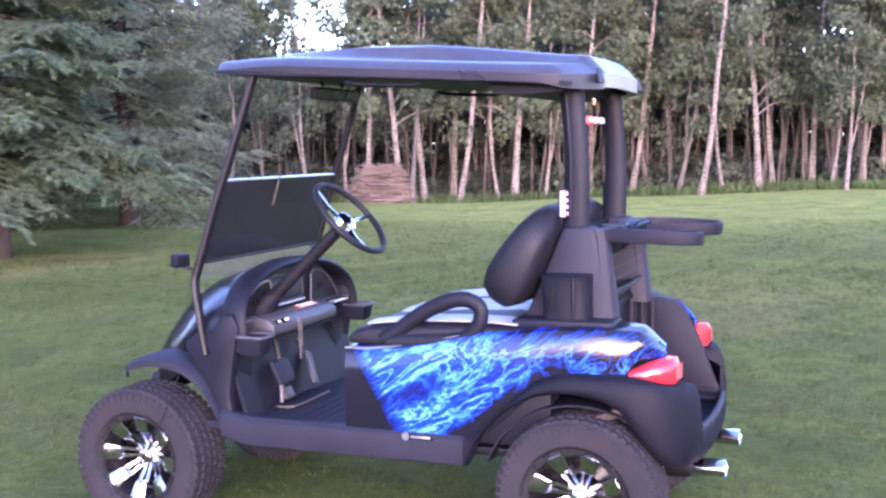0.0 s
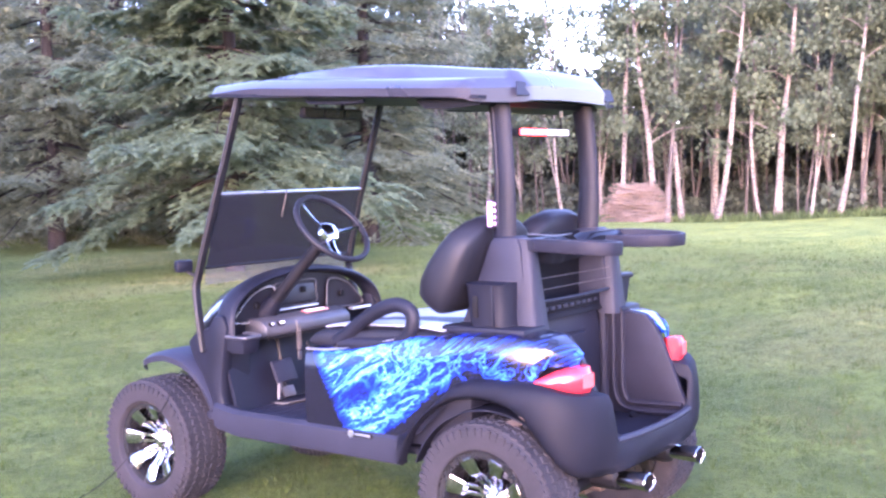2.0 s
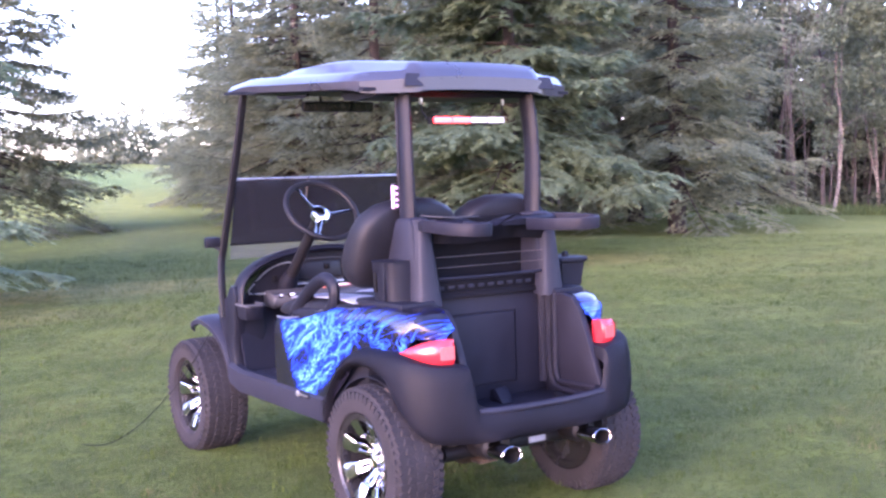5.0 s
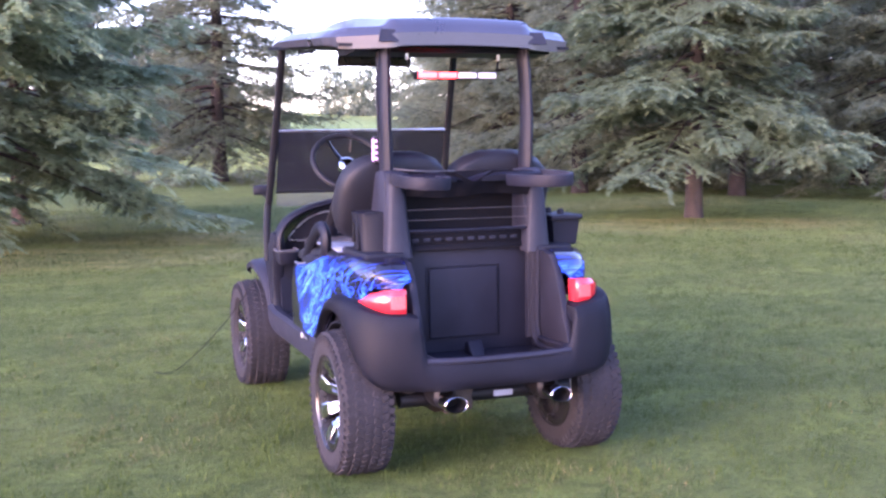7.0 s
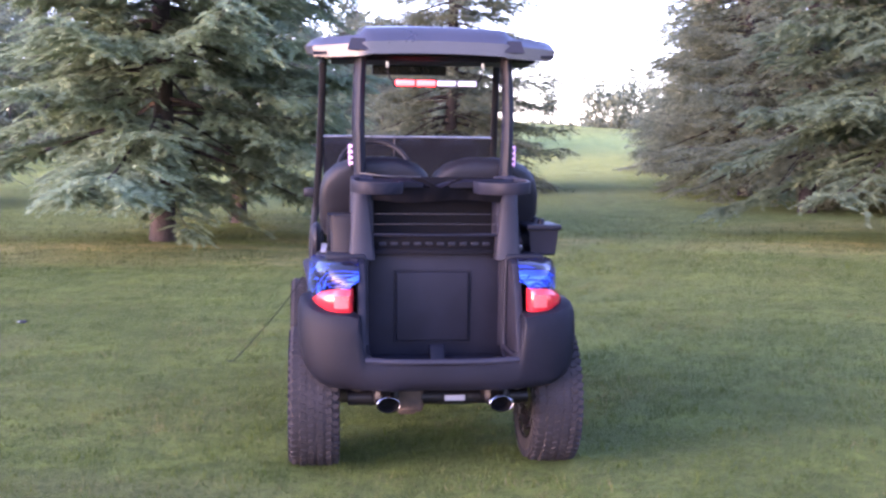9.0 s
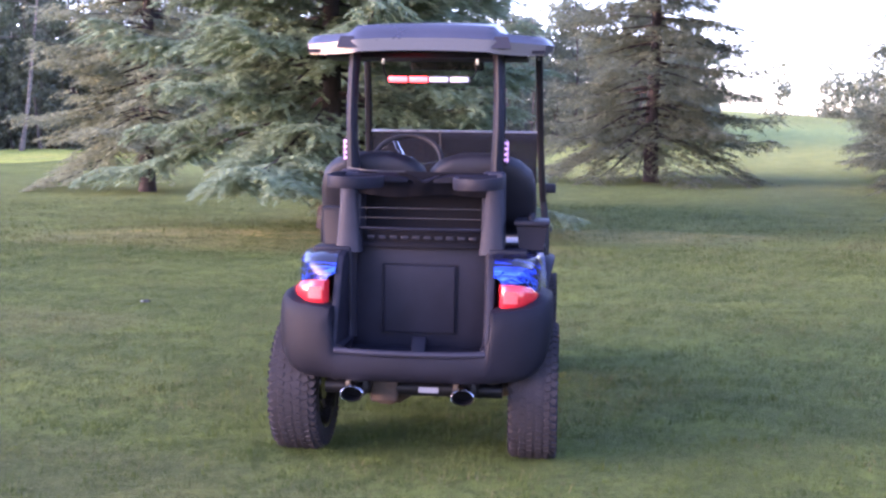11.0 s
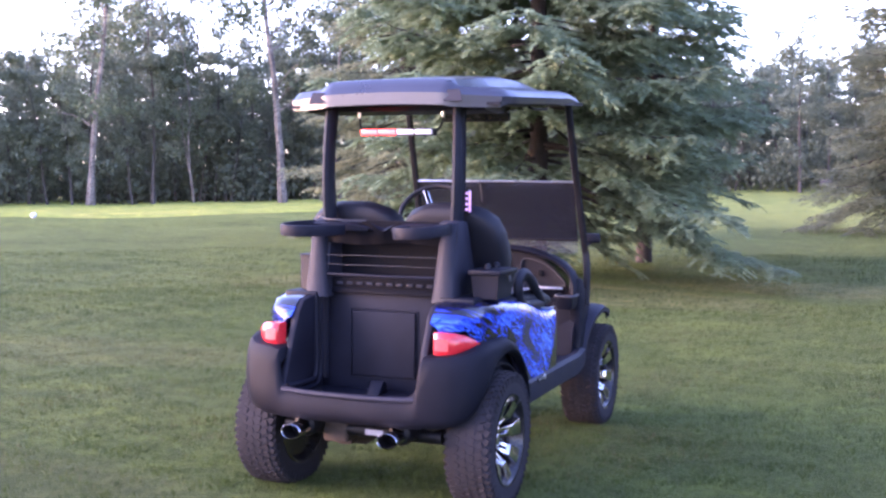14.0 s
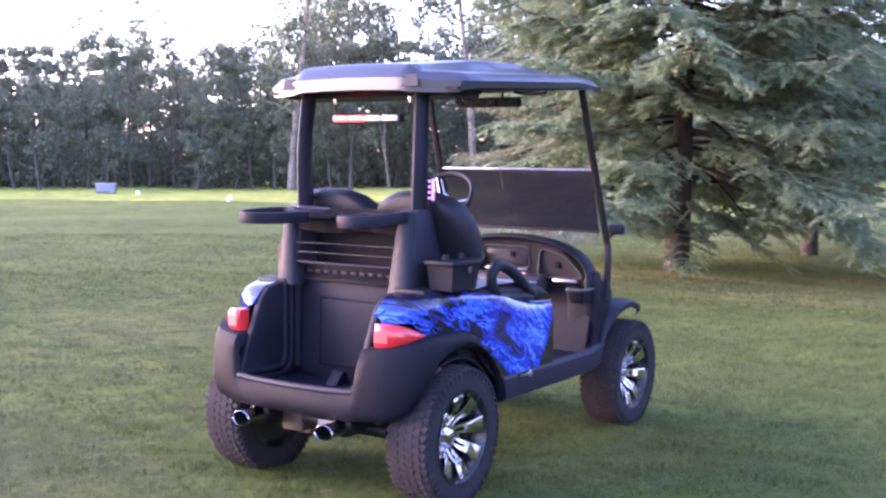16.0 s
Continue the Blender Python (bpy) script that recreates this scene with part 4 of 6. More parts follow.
def spoke_bm(a, out):
    """One spoke: a flat stepped paddle at the rim, carried by two slim arms that dip to the sunk hub."""
    e, t = Vector((0, math.cos(a), math.sin(a))), Vector((0, -math.sin(a), math.cos(a)))

    def bar(stations, deep):
        rings = []
        for r, off, h, w in stations:
            c = e * r + t * off + Vector((out * h, 0, 0))
            d = Vector((out * deep, 0, 0))
            rings.append([c - t * w - d, c + t * w - d, c + t * w * 0.96 - d * 0.15, c + t * w * 0.80, c - t * w * 0.80, c - t * w * 0.96 - d * 0.15])
        return loft(rings)

    paddle = bar(((0.096, 0, 0.050, 0.019), (0.105, 0, 0.064, 0.025), (0.140, 0, 0.078, 0.031), (0.166, 0, 0.086, 0.035), (0.1755, 0, 0.082, 0.034)), 0.016)
    arms = [bar(((0.026, k * 0.008, 0.008, 0.006), (0.052, k * 0.011, 0.018, 0.0065), (0.082, k * 0.0135, 0.034, 0.0075), (0.103, k * 0.0155, 0.054, 0.008)), 0.012) for k in (-1, 1)]
    return join(paddle, *arms)


def wheel(cx, cy, out, spin, R=0.275, w=0.186, cz=0.307):
    """out: +1 where the face looks to +x."""
    at = Matrix.Translation((cx, cy, cz)) @ Matrix.Diagonal((0.94, 0.94, 0.94, 1))
    body = lathe([(0.162, -0.085), (0.184, -0.088), (0.190, -0.096), (0.194, -0.088), (0.172, -0.06), (0.164, 0.0), (0.170, 0.060), (0.194, 0.088), (0.193, 0.097), (0.184, 0.094), (0.163, 0.060), (0.158, 0.0)], 40, "x", closed=True)
    disc = lathe([(0.0, -out * 0.006), (0.055, -out * 0.004), (0.070, -out * 0.030), (0.160, -out * 0.050), (0.160, -out * 0.060), (0.0, -out * 0.030)], 32, "x")
    drum = lathe([(0.0, -out * 0.08), (0.075, -out * 0.08), (0.080, -out * 0.062), (0.0, -out * 0.05)], 20, "x")
    wh = part("wheel", join(body, disc, drum), RIM_DARK, cart, "gloss black alloy wheel with wide bright spokes")
    wh.matrix_basis = at
    carcass = tread_tyre(R / 0.94, w / 0.94, out)
    for v in carcass.verts:
        v.co.z = max(v.co.z, (0.036 - cz) / 0.94)
    ty = part("tyre", carcass, RUBBER, wh, "dusty off-road tyre with block tread", angle=30)
    for k in range(8):
        part("spoke", spoke_bm(spin + k * math.pi / 4, out), CHROME, wh, "wide polished spoke", angle=25)
    part("hub_cap", lathe([(0.0, out * 0.046), (0.020, out * 0.045), (0.028, out * 0.040), (0.031, out * 0.024), (0.042, out * 0.018), (0.042, -out * 0.004)], 8, "x"), CHROME, wh)
    for k in range(4):
        a = spin + 0.4 + k * math.pi / 2
        part("lug_nut", lathe([(0.0, out * 0.042), (0.007, out * 0.041), (0.009, out * 0.030), (0.009, out * 0.0)], 6, "x", (0, 0.046 * math.cos(a), 0.044 * math.sin(a))), CHROME, wh)
    return wh


for cx, cy, o, sp, w in ((-0.465, 0.0, -1, 0.35, 0.190), (0.456, 0.0, 1, 0.95, 0.186), (-0.490, 1.660, -1, 0.1, 0.214), (0.449, 1.664, 1, 0.6, 0.196)):
    wheel(cx, cy, o, sp, w=w)


def smooth_step(a, b, x):
    t = min(1, max(0, (x - a) / (b - a)))
    return t * t * (3 - 2 * t)


def arch(y, cy=0.035, r=0.360, cz=0.27):
    d = abs(y - cy)
    return cz + 1.04 * math.sqrt(r * r - d * d) if d < r else None


# rear lower skin: fender flares, corners and bumper in one moulding
def bumper_outline():
    """Half plan of the rear moulding, from the front of the wheel arch to the middle of the tail: x, y, bottom z, top z."""
    out = []
    for y in (0.394, 0.388, 0.374, 0.352, 0.318, 0.27, 0.21, 0.14, 0.06, -0.01, -0.08, -0.14):
        b = max(0.372, arch(y) or 0.37)
        t = 0.485 + 0.215 * smooth_step(0.40, 0.07, y)
        out.append((0.500 + 0.023 * smooth_step(0.43, 0.20, y), y, b, t))
    for x, y, b, t in ((0.520, -0.19, 0.528, 0.697), (0.512, -0.225, 0.487, 0.690), (0.498, -0.26, 0.448, 0.683), (0.473, -0.292, 0.422, 0.675), (0.440, -0.320, 0.408, 0.668), (0.395, -0.340, 0.401, 0.665),
                       (0.345, -0.354, 0.398, 0.662), (0.308, -0.360, 0.397, 0.655), (0.294, -0.362, 0.397, 0.60), (0.288, -0.362, 0.397, 0.55), (0.278, -0.363, 0.397, 0.522), (0.255, -0.365, 0.396, 0.508), (0.20, -0.369, 0.395, 0.503), (0.10, -0.373, 0.395, 0.502), (0.0, -0.374, 0.395, 0.502)):
        out.append((x, y, b, t))
    return out


def rear_moulding():
    half = bumper_outline()
    full = [(-x, y, b, t) for x, y, b, t in half] + [(x, y, b, t) for x, y, b, t in half[-2::-1]]
    rows = []
    for f, bulge, lean in ((0.0, -0.030, 0.0), (0.05, -0.012, 0), (0.14, -0.002, 0), (0.35, 0.004, 0), (0.6, 0.002, 0), (0.82, -0.003, 0), (0.94, -0.010, 0), (1.0, -0.022, 0.003), (1.0, -0.045, 0.008), (1.0, -0.085, 0.010), (1.0, -0.125, 0.006)):
        row = []
        for i, (x, y, b, t) in enumerate(full):
            a = Vector(full[max(0, i - 1)][:2])
            c = Vector(full[min(len(full) - 1, i + 1)][:2])
            d = (c - a).normalized()
            nrm = Vector((d.y, -d.x))
            if nrm.dot(Vector((x, y - 0.3))) < 0:
                nrm = -nrm
            if abs(x) < 0.30 and y < -0.3:
                bulge_here = max(bulge, -0.018)
            else:
                bulge_here = bulge
            p = Vector((x, y)) + nrm * bulge_here
            row.append((p.x, p.y, b + (t - b) * f + lean))
        rows.append(row)
    bm = loft(rows, False, False, False)
    bmesh.ops.solidify(bm, geom=bm.faces[:], thickness=0.010)
    return bm


part("rear_fender", rear_moulding(), PLASTIC, cart, "textured black plastic rear fender and bumper moulding")


def side_panel(s):
    """Painted side body: flat flank, rolled top edge and rear quarter down to the lamp."""
    st = []
    for y in (0.832, 0.80, 0.72, 0.62, 0.52, 0.44, 0.37, 0.30, 0.24, 0.18, 0.10, 0.02, -0.06, -0.13, -0.18, -0.205, -0.228, -0.248):
        low = 0.470 + 0.225 * smooth_step(0.37, 0.04, y)
        top = 0.752 + 0.080 * smooth_step(0.75, 0.30, y) + 0.022 * smooth_step(0.30, -0.05, y) - 0.012 * smooth_step(-0.05, -0.17, y) - 0.075 * smooth_step(-0.165, -0.275, y)
        if y < -0.13:
            low = 0.755
        x = 0.490 - 0.02 * smooth_step(0.3, -0.1, y) - 0.06 * smooth_step(-0.08, -0.22, y) - 0.09 * smooth_step(-0.2, -0.27, y)
        inn = 0.300
        st.append([(s * x, y, low), (s * (x + 0.004), y, low + (top - low) * 0.35), (s * (x + 0.002), y, low + (top - low) * 0.7), (s * (x - 0.006), y, top - 0.022), (s * (x - 0.018), y, top - 0.006), (s * (x - 0.040), y, top), (s * (inn + (x - inn) * 0.45), y, top + 0.006), (s * inn, y, top + 0.008)])
    bm = loft(st, False, False, False)
    bmesh.ops.recalc_face_normals(bm, faces=bm.faces[:])
    bmesh.ops.solidify(bm, geom=bm.faces[:], thickness=0.006)
    return bm


for s in (-1, 1):
    p = part("side_panel", side_panel(s), FLAME, cart, "gloss black side panel airbrushed with blue flames")
    part("edge_trim", tube([(s * 0.474, 0.835, 0.752), (s * 0.474, 0.72, 0.756), (s * 0.474, 0.55, 0.784), (s * 0.470, 0.36, 0.822)], 0.004, 6), SILVER, p)
    # badge on the rocker, drawn as plain shapes
    b = part("badge", box((s * 0.503, 0.555, 0.463), (0.006, 0.110, 0.020), 0.002), METAL_BLACK, cart, "small black name badge with silver mark")
    part("badge_disc", lathe([(0, s * 0.004), (0.012, s * 0.004), (0.014, 0)], 14, "x", (s * 0.505, 0.600, 0.463)), SILVER, b)
    part("badge_bar", box((s * 0.507, 0.545, 0.463), (0.004, 0.07, 0.007), 0.001), SILVER, b)


# rockers, floor and front bulkhead
def rocker(s):
    prof = [(0.455, 0.478), (0.485, 0.480), (0.502, 0.465), (0.505, 0.420), (0.498, 0.378), (0.470, 0.366), (0.440, 0.372)]
    rows = []
    for y in (0.394, 0.48, 0.7, 1.0, 1.22, 1.285, 1.32, 1.35):
        k = smooth_step(1.22, 1.36, y)
        rows.append([(s * x, y - 0.01 * k, z + 0.035 * k * (0.46 - z) * 10 * 0.2 + 0.02 * k) for x, z in prof])
    return loft(rows, True)


for s in (-1, 1):
    part("rocker_panel", rocker(s), PLASTIC, cart, "textured black plastic rocker panel")
part("floor_pan", box((0, 0.95, 0.432), (0.93, 1.02, 0.030), 0.008), PLASTIC, cart)
mat_ob = part("floor_mat", box((0, 1.05, 0.452), (0.84, 0.46, 0.012), 0.004), PLASTIC, cart, "ribbed dark rubber floor mat")
for k in range(9):
    part("rib", box((0, 0.86 + 0.045 * k, 0.460), (0.80, 0.012, 0.003), 0.002), PLASTIC, mat_ob)
part("seat_riser", prism([(0.80, 0.445), (0.80, 0.735), (0.10, 0.80), (0.10, 0.445)], -0.455, 0.455, 0.01), PLASTIC_DARK, cart)
part("bulkhead", sheet([[(x, 1.26 + 0.10 * t + 0.02 * (1 - (x / 0.45) ** 2), 0.445 + 0.34 * t) for x in np.linspace(-0.45, 0.45, 9)] for t in np.linspace(0, 1, 6)], 0.015), PLASTIC_DARK, cart)


# front body: side legs, fender flares, painted nose
def front_leg(s):
    """The pillar between the front wheel and the door opening, rising to the dash arch."""
    prof = [(1.205, 0.440), (1.262, 0.456), (1.300, 0.485), (1.308, 0.55), (1.296, 0.64), (1.280, 0.73), (1.262, 0.80), (1.285, 0.85), (1.335, 0.850), (1.370, 0.80), (1.45, 0.775), (1.50, 0.735), (1.475, 0.68), (1.425, 0.61), (1.385, 0.53), (1.362, 0.45), (1.350, 0.385), (1.24, 0.37)]
    return prism(prof, s * 0.425, s * 0.484, 0.014)


def front_flare(s):
    """A visor over the front wheel, growing out of the leg."""
    line = curve_pts([(0, 1.335, 0.440), (0, 1.375, 0.535), (0, 1.425, 0.615), (0, 1.490, 0.668), (0, 1.585, 0.690), (0, 1.665, 0.682), (0, 1.725, 0.660), (0, 1.740, 0.640)], 3)
    rows = []
    for i, p in enumerate(line):
        f = i / (len(line) - 1)
        w = 0.018 + 0.034 * smooth_step(0.1, 0.55, f)
        e = 0.02 * smooth_step(0.85, 1.0, f)
        rows.append([(s * 0.37, p.y, p.z + 0.004), (s * 0.45, p.y, p.z + 0.004), (s * (0.478 + w * 0.6 - e), p.y, p.z), (s * (0.482 + w - e), p.y, p.z - 0.014), (s * (0.480 + w - e), p.y, p.z - 0.038)])
    return sheet(rows, 0.010)


for s in (-1, 1):
    part("front_leg", front_leg(s), PLASTIC_DARK, cart)
    part("kick_panel", loft([[(s * 0.440, 1.315 + dy, z), (s * 0.440, 1.302 + dy, z), (s * 0.345, 1.292 + dy, z), (s * 0.330, 1.300 + dy, z), (s * 0.330, 1.34 + dy, z)] for z, dy in ((0.448, 0.0), (0.56, 0.004), (0.68, 0.0), (0.715, 0.010))], True), PLASTIC_DARK, cart, "moulded plastic kick panel")
    part("front_fender", front_flare(s), PLASTIC, cart, "black plastic front fender flare")


def nose():
    """Painted front cowl: domed skin from the dash arch down to the front edge."""
    rows = []
    for t in np.linspace(0, 1, 12):
        y = 1.36 + 0.34 * t
        top = 0.985 - 0.04 * t - 0.30 * t ** 2.6
        hw = 0.44 - 0.10 * t ** 2
        low = 0.74 - 0.20 * t
        row = []
        for a in np.linspace(-1, 1, 15):
            x = hw * math.sin(a * math.pi / 2)
            z = low + (top - low) * max(0.0, math.cos(a * math.pi / 2)) ** 0.62
            row.append((x, y + 0.17 * t * max(0.0, 1 - (x / 0.36) ** 2), z))
        rows.append(row)
    return sheet(rows, 0.008)


nose_ob = part("front_cowl", nose(), FLAME, cart, "gloss painted front cowl with blue flames")
part("front_bumper", tube([(-0.24, 1.80, 0.52), (-0.16, 1.86, 0.50), (0, 1.89, 0.49), (0.16, 1.86, 0.50), (0.24, 1.80, 0.52)], 0.05, 10, squash=(1.0, 0.6)), PLASTIC, cart)

# dash: hooded arch, instrument shelf, pockets, key and sticker
def dash_arch():
    """Hood lip: one rounded band from pillar to pillar."""
    rows = []
    for a in np.linspace(-8, 188, 29):
        t = radians(a)
        x = 0.456 * math.cos(t)
        z = 0.770 + 0.226 * math.copysign(abs(math.sin(t)) ** 0.70, math.sin(t))
        n = Vector((math.cos(t), 0, math.sin(t) * 1.4)).normalized()
        ring = []
        for k in range(12):
            q = 2 * math.pi * k / 12
            ring.append(Vector((x, 1.292 + 0.050 * math.copysign(abs(math.cos(q)) ** 0.7, math.cos(q)) + 0.035 * max(0.0, math.sin(t)), z)) + n * 0.017 * math.sin(q))
        rows.append(ring)
    return loft(rows, True)


def rim_outline(pts, y, r):
    return tube([(x, y, z) for x, z in pts], r, 6, True, 3)


def pocket(pts, y0, y1):
    """A shallow bin let into the dash: its floor set back behind the rim."""
    P = curve_pts([(x, y0, z) for x, z in pts], 3, True)
    cx, cz = sum(p.x for p in P) / len(P), sum(p.z for p in P) / len(P)
    back = [Vector((cx + (p.x - cx) * 0.86, y1, cz + (p.z - cz) * 0.86)) for p in P]
    bm = loft([P, back], True, False, False)
    bm.faces.new([v for v in bm.verts if abs(v.co.y - y1) < 1e-5])
    return bm


part("dash_hood", dash_arch(), PLASTIC_DARK, cart, "arched black dash hood")
part("dash_back", sheet([[(x * 0.445, 1.352 - 0.030 * t, 0.735 + t * 0.262 * max(0.0, 1 - abs(x) ** 2.8) ** 0.8) for x in np.linspace(-1, 1, 17)] for t in np.linspace(0, 1, 6)], 0.010), DASH_DARK, cart, "smoked grey dash face")
shelf = part("dash_shelf", prism([(1.340, 0.812), (1.290, 0.818), (1.235, 0.806), (1.212, 0.786), (1.210, 0.752), (1.232, 0.736), (1.340, 0.742)], -0.315, 0.200, 0.008), DASH_GREY, cart, "grey dash shelf with switches")
part("sticker", box((0.035, 1.268, 0.8165), (0.150, 0.034, 0.003), 0.001, 1, (12, 0, 0)), LABEL_RED, shelf, "faded red warning sticker")
for k in range(3):
    part("sticker_line", box((0.035, 1.258 + 0.009 * k, 0.8160 + 0.0019 * k), (0.125 - 0.02 * (k % 2), 0.003, 0.004), 0.0, 1, (12, 0, 0)), WHITE_PAINT, shelf)
for k, (x, w) in enumerate(((-0.280, 0.020), (-0.225, 0.034))):
    sw0 = part("switch", box((x, 1.216, 0.795), (w, 0.014, 0.020), 0.003, 2, (-32, 0, 0)), CABLE_BLACK, shelf, "small rocker switch")
    part("switch_face", box((x, 1.2085, 0.7985), (w * 0.7, 0.005, 0.009), 0.001, 1, (-32, 0, 0)), WHITE_PAINT if k else LED_CLEAR, sw0)
part("shelf_edge", box((-0.06, 1.207, 0.742), (0.50, 0.010, 0.010), 0.003), CABLE_BLACK, shelf)
# glove box with latch, and a bin with a bright rim on either side
glove = part("glovebox_door", box((-0.030, 1.326, 0.896), (0.245, 0.020, 0.094), 0.010, 2, (-6, 0, 0)), DASH_DARK, cart, "flat smoked glove box door")
part("door_latch", box((0.012, 1.312, 0.908), (0.030, 0.010, 0.028), 0.005, 2), CABLE_BLACK, glove)
part("door_rim", rim_outline([(-0.155, 0.846), (-0.155, 0.900), (-0.150, 0.945), (-0.03, 0.948), (0.09, 0.945), (0.095, 0.900), (0.095, 0.846), (-0.03, 0.843)], 1.318, 0.0035), DASH_GREY, glove)
part("sill_trim", box((-0.03, 1.308, 0.834), (0.25, 0.012, 0.007), 0.002), SILVER, glove, "thin bright trim strip")
for s in (-1, 1):
    pts = [(s * 0.165, 0.808), (s * 0.160, 0.87), (s * 0.168, 0.932), (s * 0.225, 0.936), (s * 0.300, 0.908), (s * 0.365, 0.855), (s * 0.395, 0.808), (s * 0.28, 0.803)]
    pk = part("dash_pocket", pocket(pts, 1.310, 1.338), DASH_DARK, cart, "dark moulded dash bin")
    part("pocket_rim", rim_outline(pts, 1.310, 0.0040), SILVER if s < 0 else DASH_GREY, pk)
    part("pocket_latch", box((s * 0.262, 1.318, 0.865), (0.026, 0.014, 0.030), 0.005, 2), CABLE_BLACK, pk)
part("dash_trim", box((0.33, 1.270, 0.796), (0.13, 0.030, 0.012), 0.004), SILVER, cart, "thin bright dash ledge")
for s in (-1, 1):
    cup = part("dash_cup_holder", loft([[(s * (0.428 + q * w), 1.228 + r * d, z) for q, r in ((-1, -1), (-0.6, -1.15), (0.6, -1.15), (1, -1), (1.05, 1), (-1.05, 1))] for z, w, d in ((0.700, 0.034, 0.036), (0.715, 0.040, 0.044), (0.765, 0.045, 0.052))], True), PLASTIC_DARK, cart, "moulded dash cup holder", angle=40)
    part("cup_lip", tube([(s * 0.475, 1.275, 0.768), (s * 0.474, 1.180, 0.766), (s * 0.428, 1.170, 0.766), (s * 0.382, 1.180, 0.766), (s * 0.381, 1.275, 0.768)], 0.007, 8), DASH_GREY, cup)
key = part("key_chain", tube([(-0.147, 1.205, 0.795), (-0.149, 1.196, 0.76), (-0.144, 1.196, 0.71), (-0.149, 1.196, 0.670)], 0.0035, 6), STEEL, cart, "hanging key chain")
for k in range(5):
    part("chain_link", tube([(-0.155, 1.194, 0.775 - 0.02 * k), (-0.139, 1.190, 0.775 - 0.02 * k), (-0.139, 1.194, 0.760 - 0.02 * k), (-0.155, 1.198, 0.760 - 0.02 * k)], 0.0025, 5, True, 3), STEEL, key)
part("key_tag", box((-0.147, 1.192, 0.650), (0.022, 0.006, 0.035), 0.003), DASH_GREY, key)

# pedals
pd = part("brake_pedal", box((-0.175, 1.262, 0.585), (0.120, 0.020, 0.098), 0.009, 2, (-24, 0, 0)), PLASTIC, cart, "wide ribbed brake pedal")
for k in range(4):
    part("pedal_rib", box((-0.175, 1.246 + 0.009 * k, 0.560 + 0.019 * k), (0.100, 0.006, 0.006), 0.002, 1), LINER, pd)
part("pedal_arm", tube([(-0.175, 1.275, 0.63), (-0.172, 1.292, 0.70), (-0.170, 1.31, 0.74)], 0.010, 6), METAL_BLACK, pd)
part("lock_pad", box((-0.168, 1.246, 0.497), (0.066, 0.016, 0.046), 0.005, 2, (-24, 0, 0)), DASH_GREY, pd, "small pale parking brake pad")
part("pad_arm", tube([(-0.168, 1.262, 0.515), (-0.170, 1.270, 0.545)], 0.009, 6, smooth=1), METAL_BLACK, pd)
pd = part("accelerator_pedal", box((0.052, 1.258, 0.555), (0.050, 0.016, 0.150), 0.007, 2, (-26, 24, 0)), DASH_GREY, cart, "long grey accelerator pedal")
part("pedal_arm", tube([(0.02, 1.280, 0.625), (0.01, 1.300, 0.68)], 0.008, 6, smooth=1), METAL_BLACK, pd)
foot_bar = part("pedal_plate", box((-0.10, 1.225, 0.461), (0.32, 0.09, 0.008), 0.002), LINER, cart)
part("plate_edge", tube([(-0.262, 1.236, 0.467), (-0.245, 1.172, 0.467), (-0.10, 1.166, 0.467), (0.034, 1.172, 0.467)], 0.005, 6, smooth=2), STEEL, foot_bar, "scuffed steel edge")
part("lock_arm", tube([(-0.235, 1.235, 0.475), (-0.222, 1.243, 0.530), (-0.205, 1.256, 0.575)], 0.009, 6, smooth=2), DASH_GREY, foot_bar)

# steering
SC = Vector((-0.189, 0.945, 1.185))
SA = (SC - Vector((-0.193, 1.335, 0.83))).normalized()
U1 = SA.cross(Vector((1, 0, 0))).normalized()
U2 = SA.cross(U1).normalized()
rim = [SC + (U1 * math.cos(a) + U2 * math.sin(a)) * 0.165 for a in np.linspace(0, 2 * math.pi, 33)[:-1]]
sw = part("steering_wheel", tube(rim, 0.0120, 10, True, 1), VINYL_BLACK, cart, "black steering wheel with chrome centre")
for a in (0.5, 2.65, 4.71):
    d = U1 * math.cos(a) + U2 * math.sin(a)
    part("wheel_spoke", tube([SC - SA * 0.028, SC - SA * 0.022 + d * 0.08, SC + d * 0.16], [0.014, 0.011, 0.009], 8, squash=(0.6, 1.3)), CHROME, sw)
hubp = lathe([(0, 0.022), (0.025, 0.018), (0.042, 0.004), (0.045, -0.02), (0.03, -0.04), (0.022, -0.07)], 20, "z")
bmesh.ops.transform(hubp, matrix=Matrix.Translation(SC - SA * 0.018) @ Vector((0, 0, 1)).rotation_difference(SA).to_matrix().to_4x4(), verts=hubp.verts)
part("horn_cap", hubp, CHROME, sw, "chrome steering wheel centre cap")
part("steering_column", tube([SC - SA * 0.06, SC - SA * 0.30, SC - SA * 0.56], [0.024, 0.025, 0.030], 12, smooth=2), METAL_BLACK, cart)
part("column_boot", tube([SC - SA * 0.44, SC - SA * 0.50, SC - SA * 0.56], [0.030, 0.045, 0.060], 12, smooth=3), PLASTIC_DARK, cart)


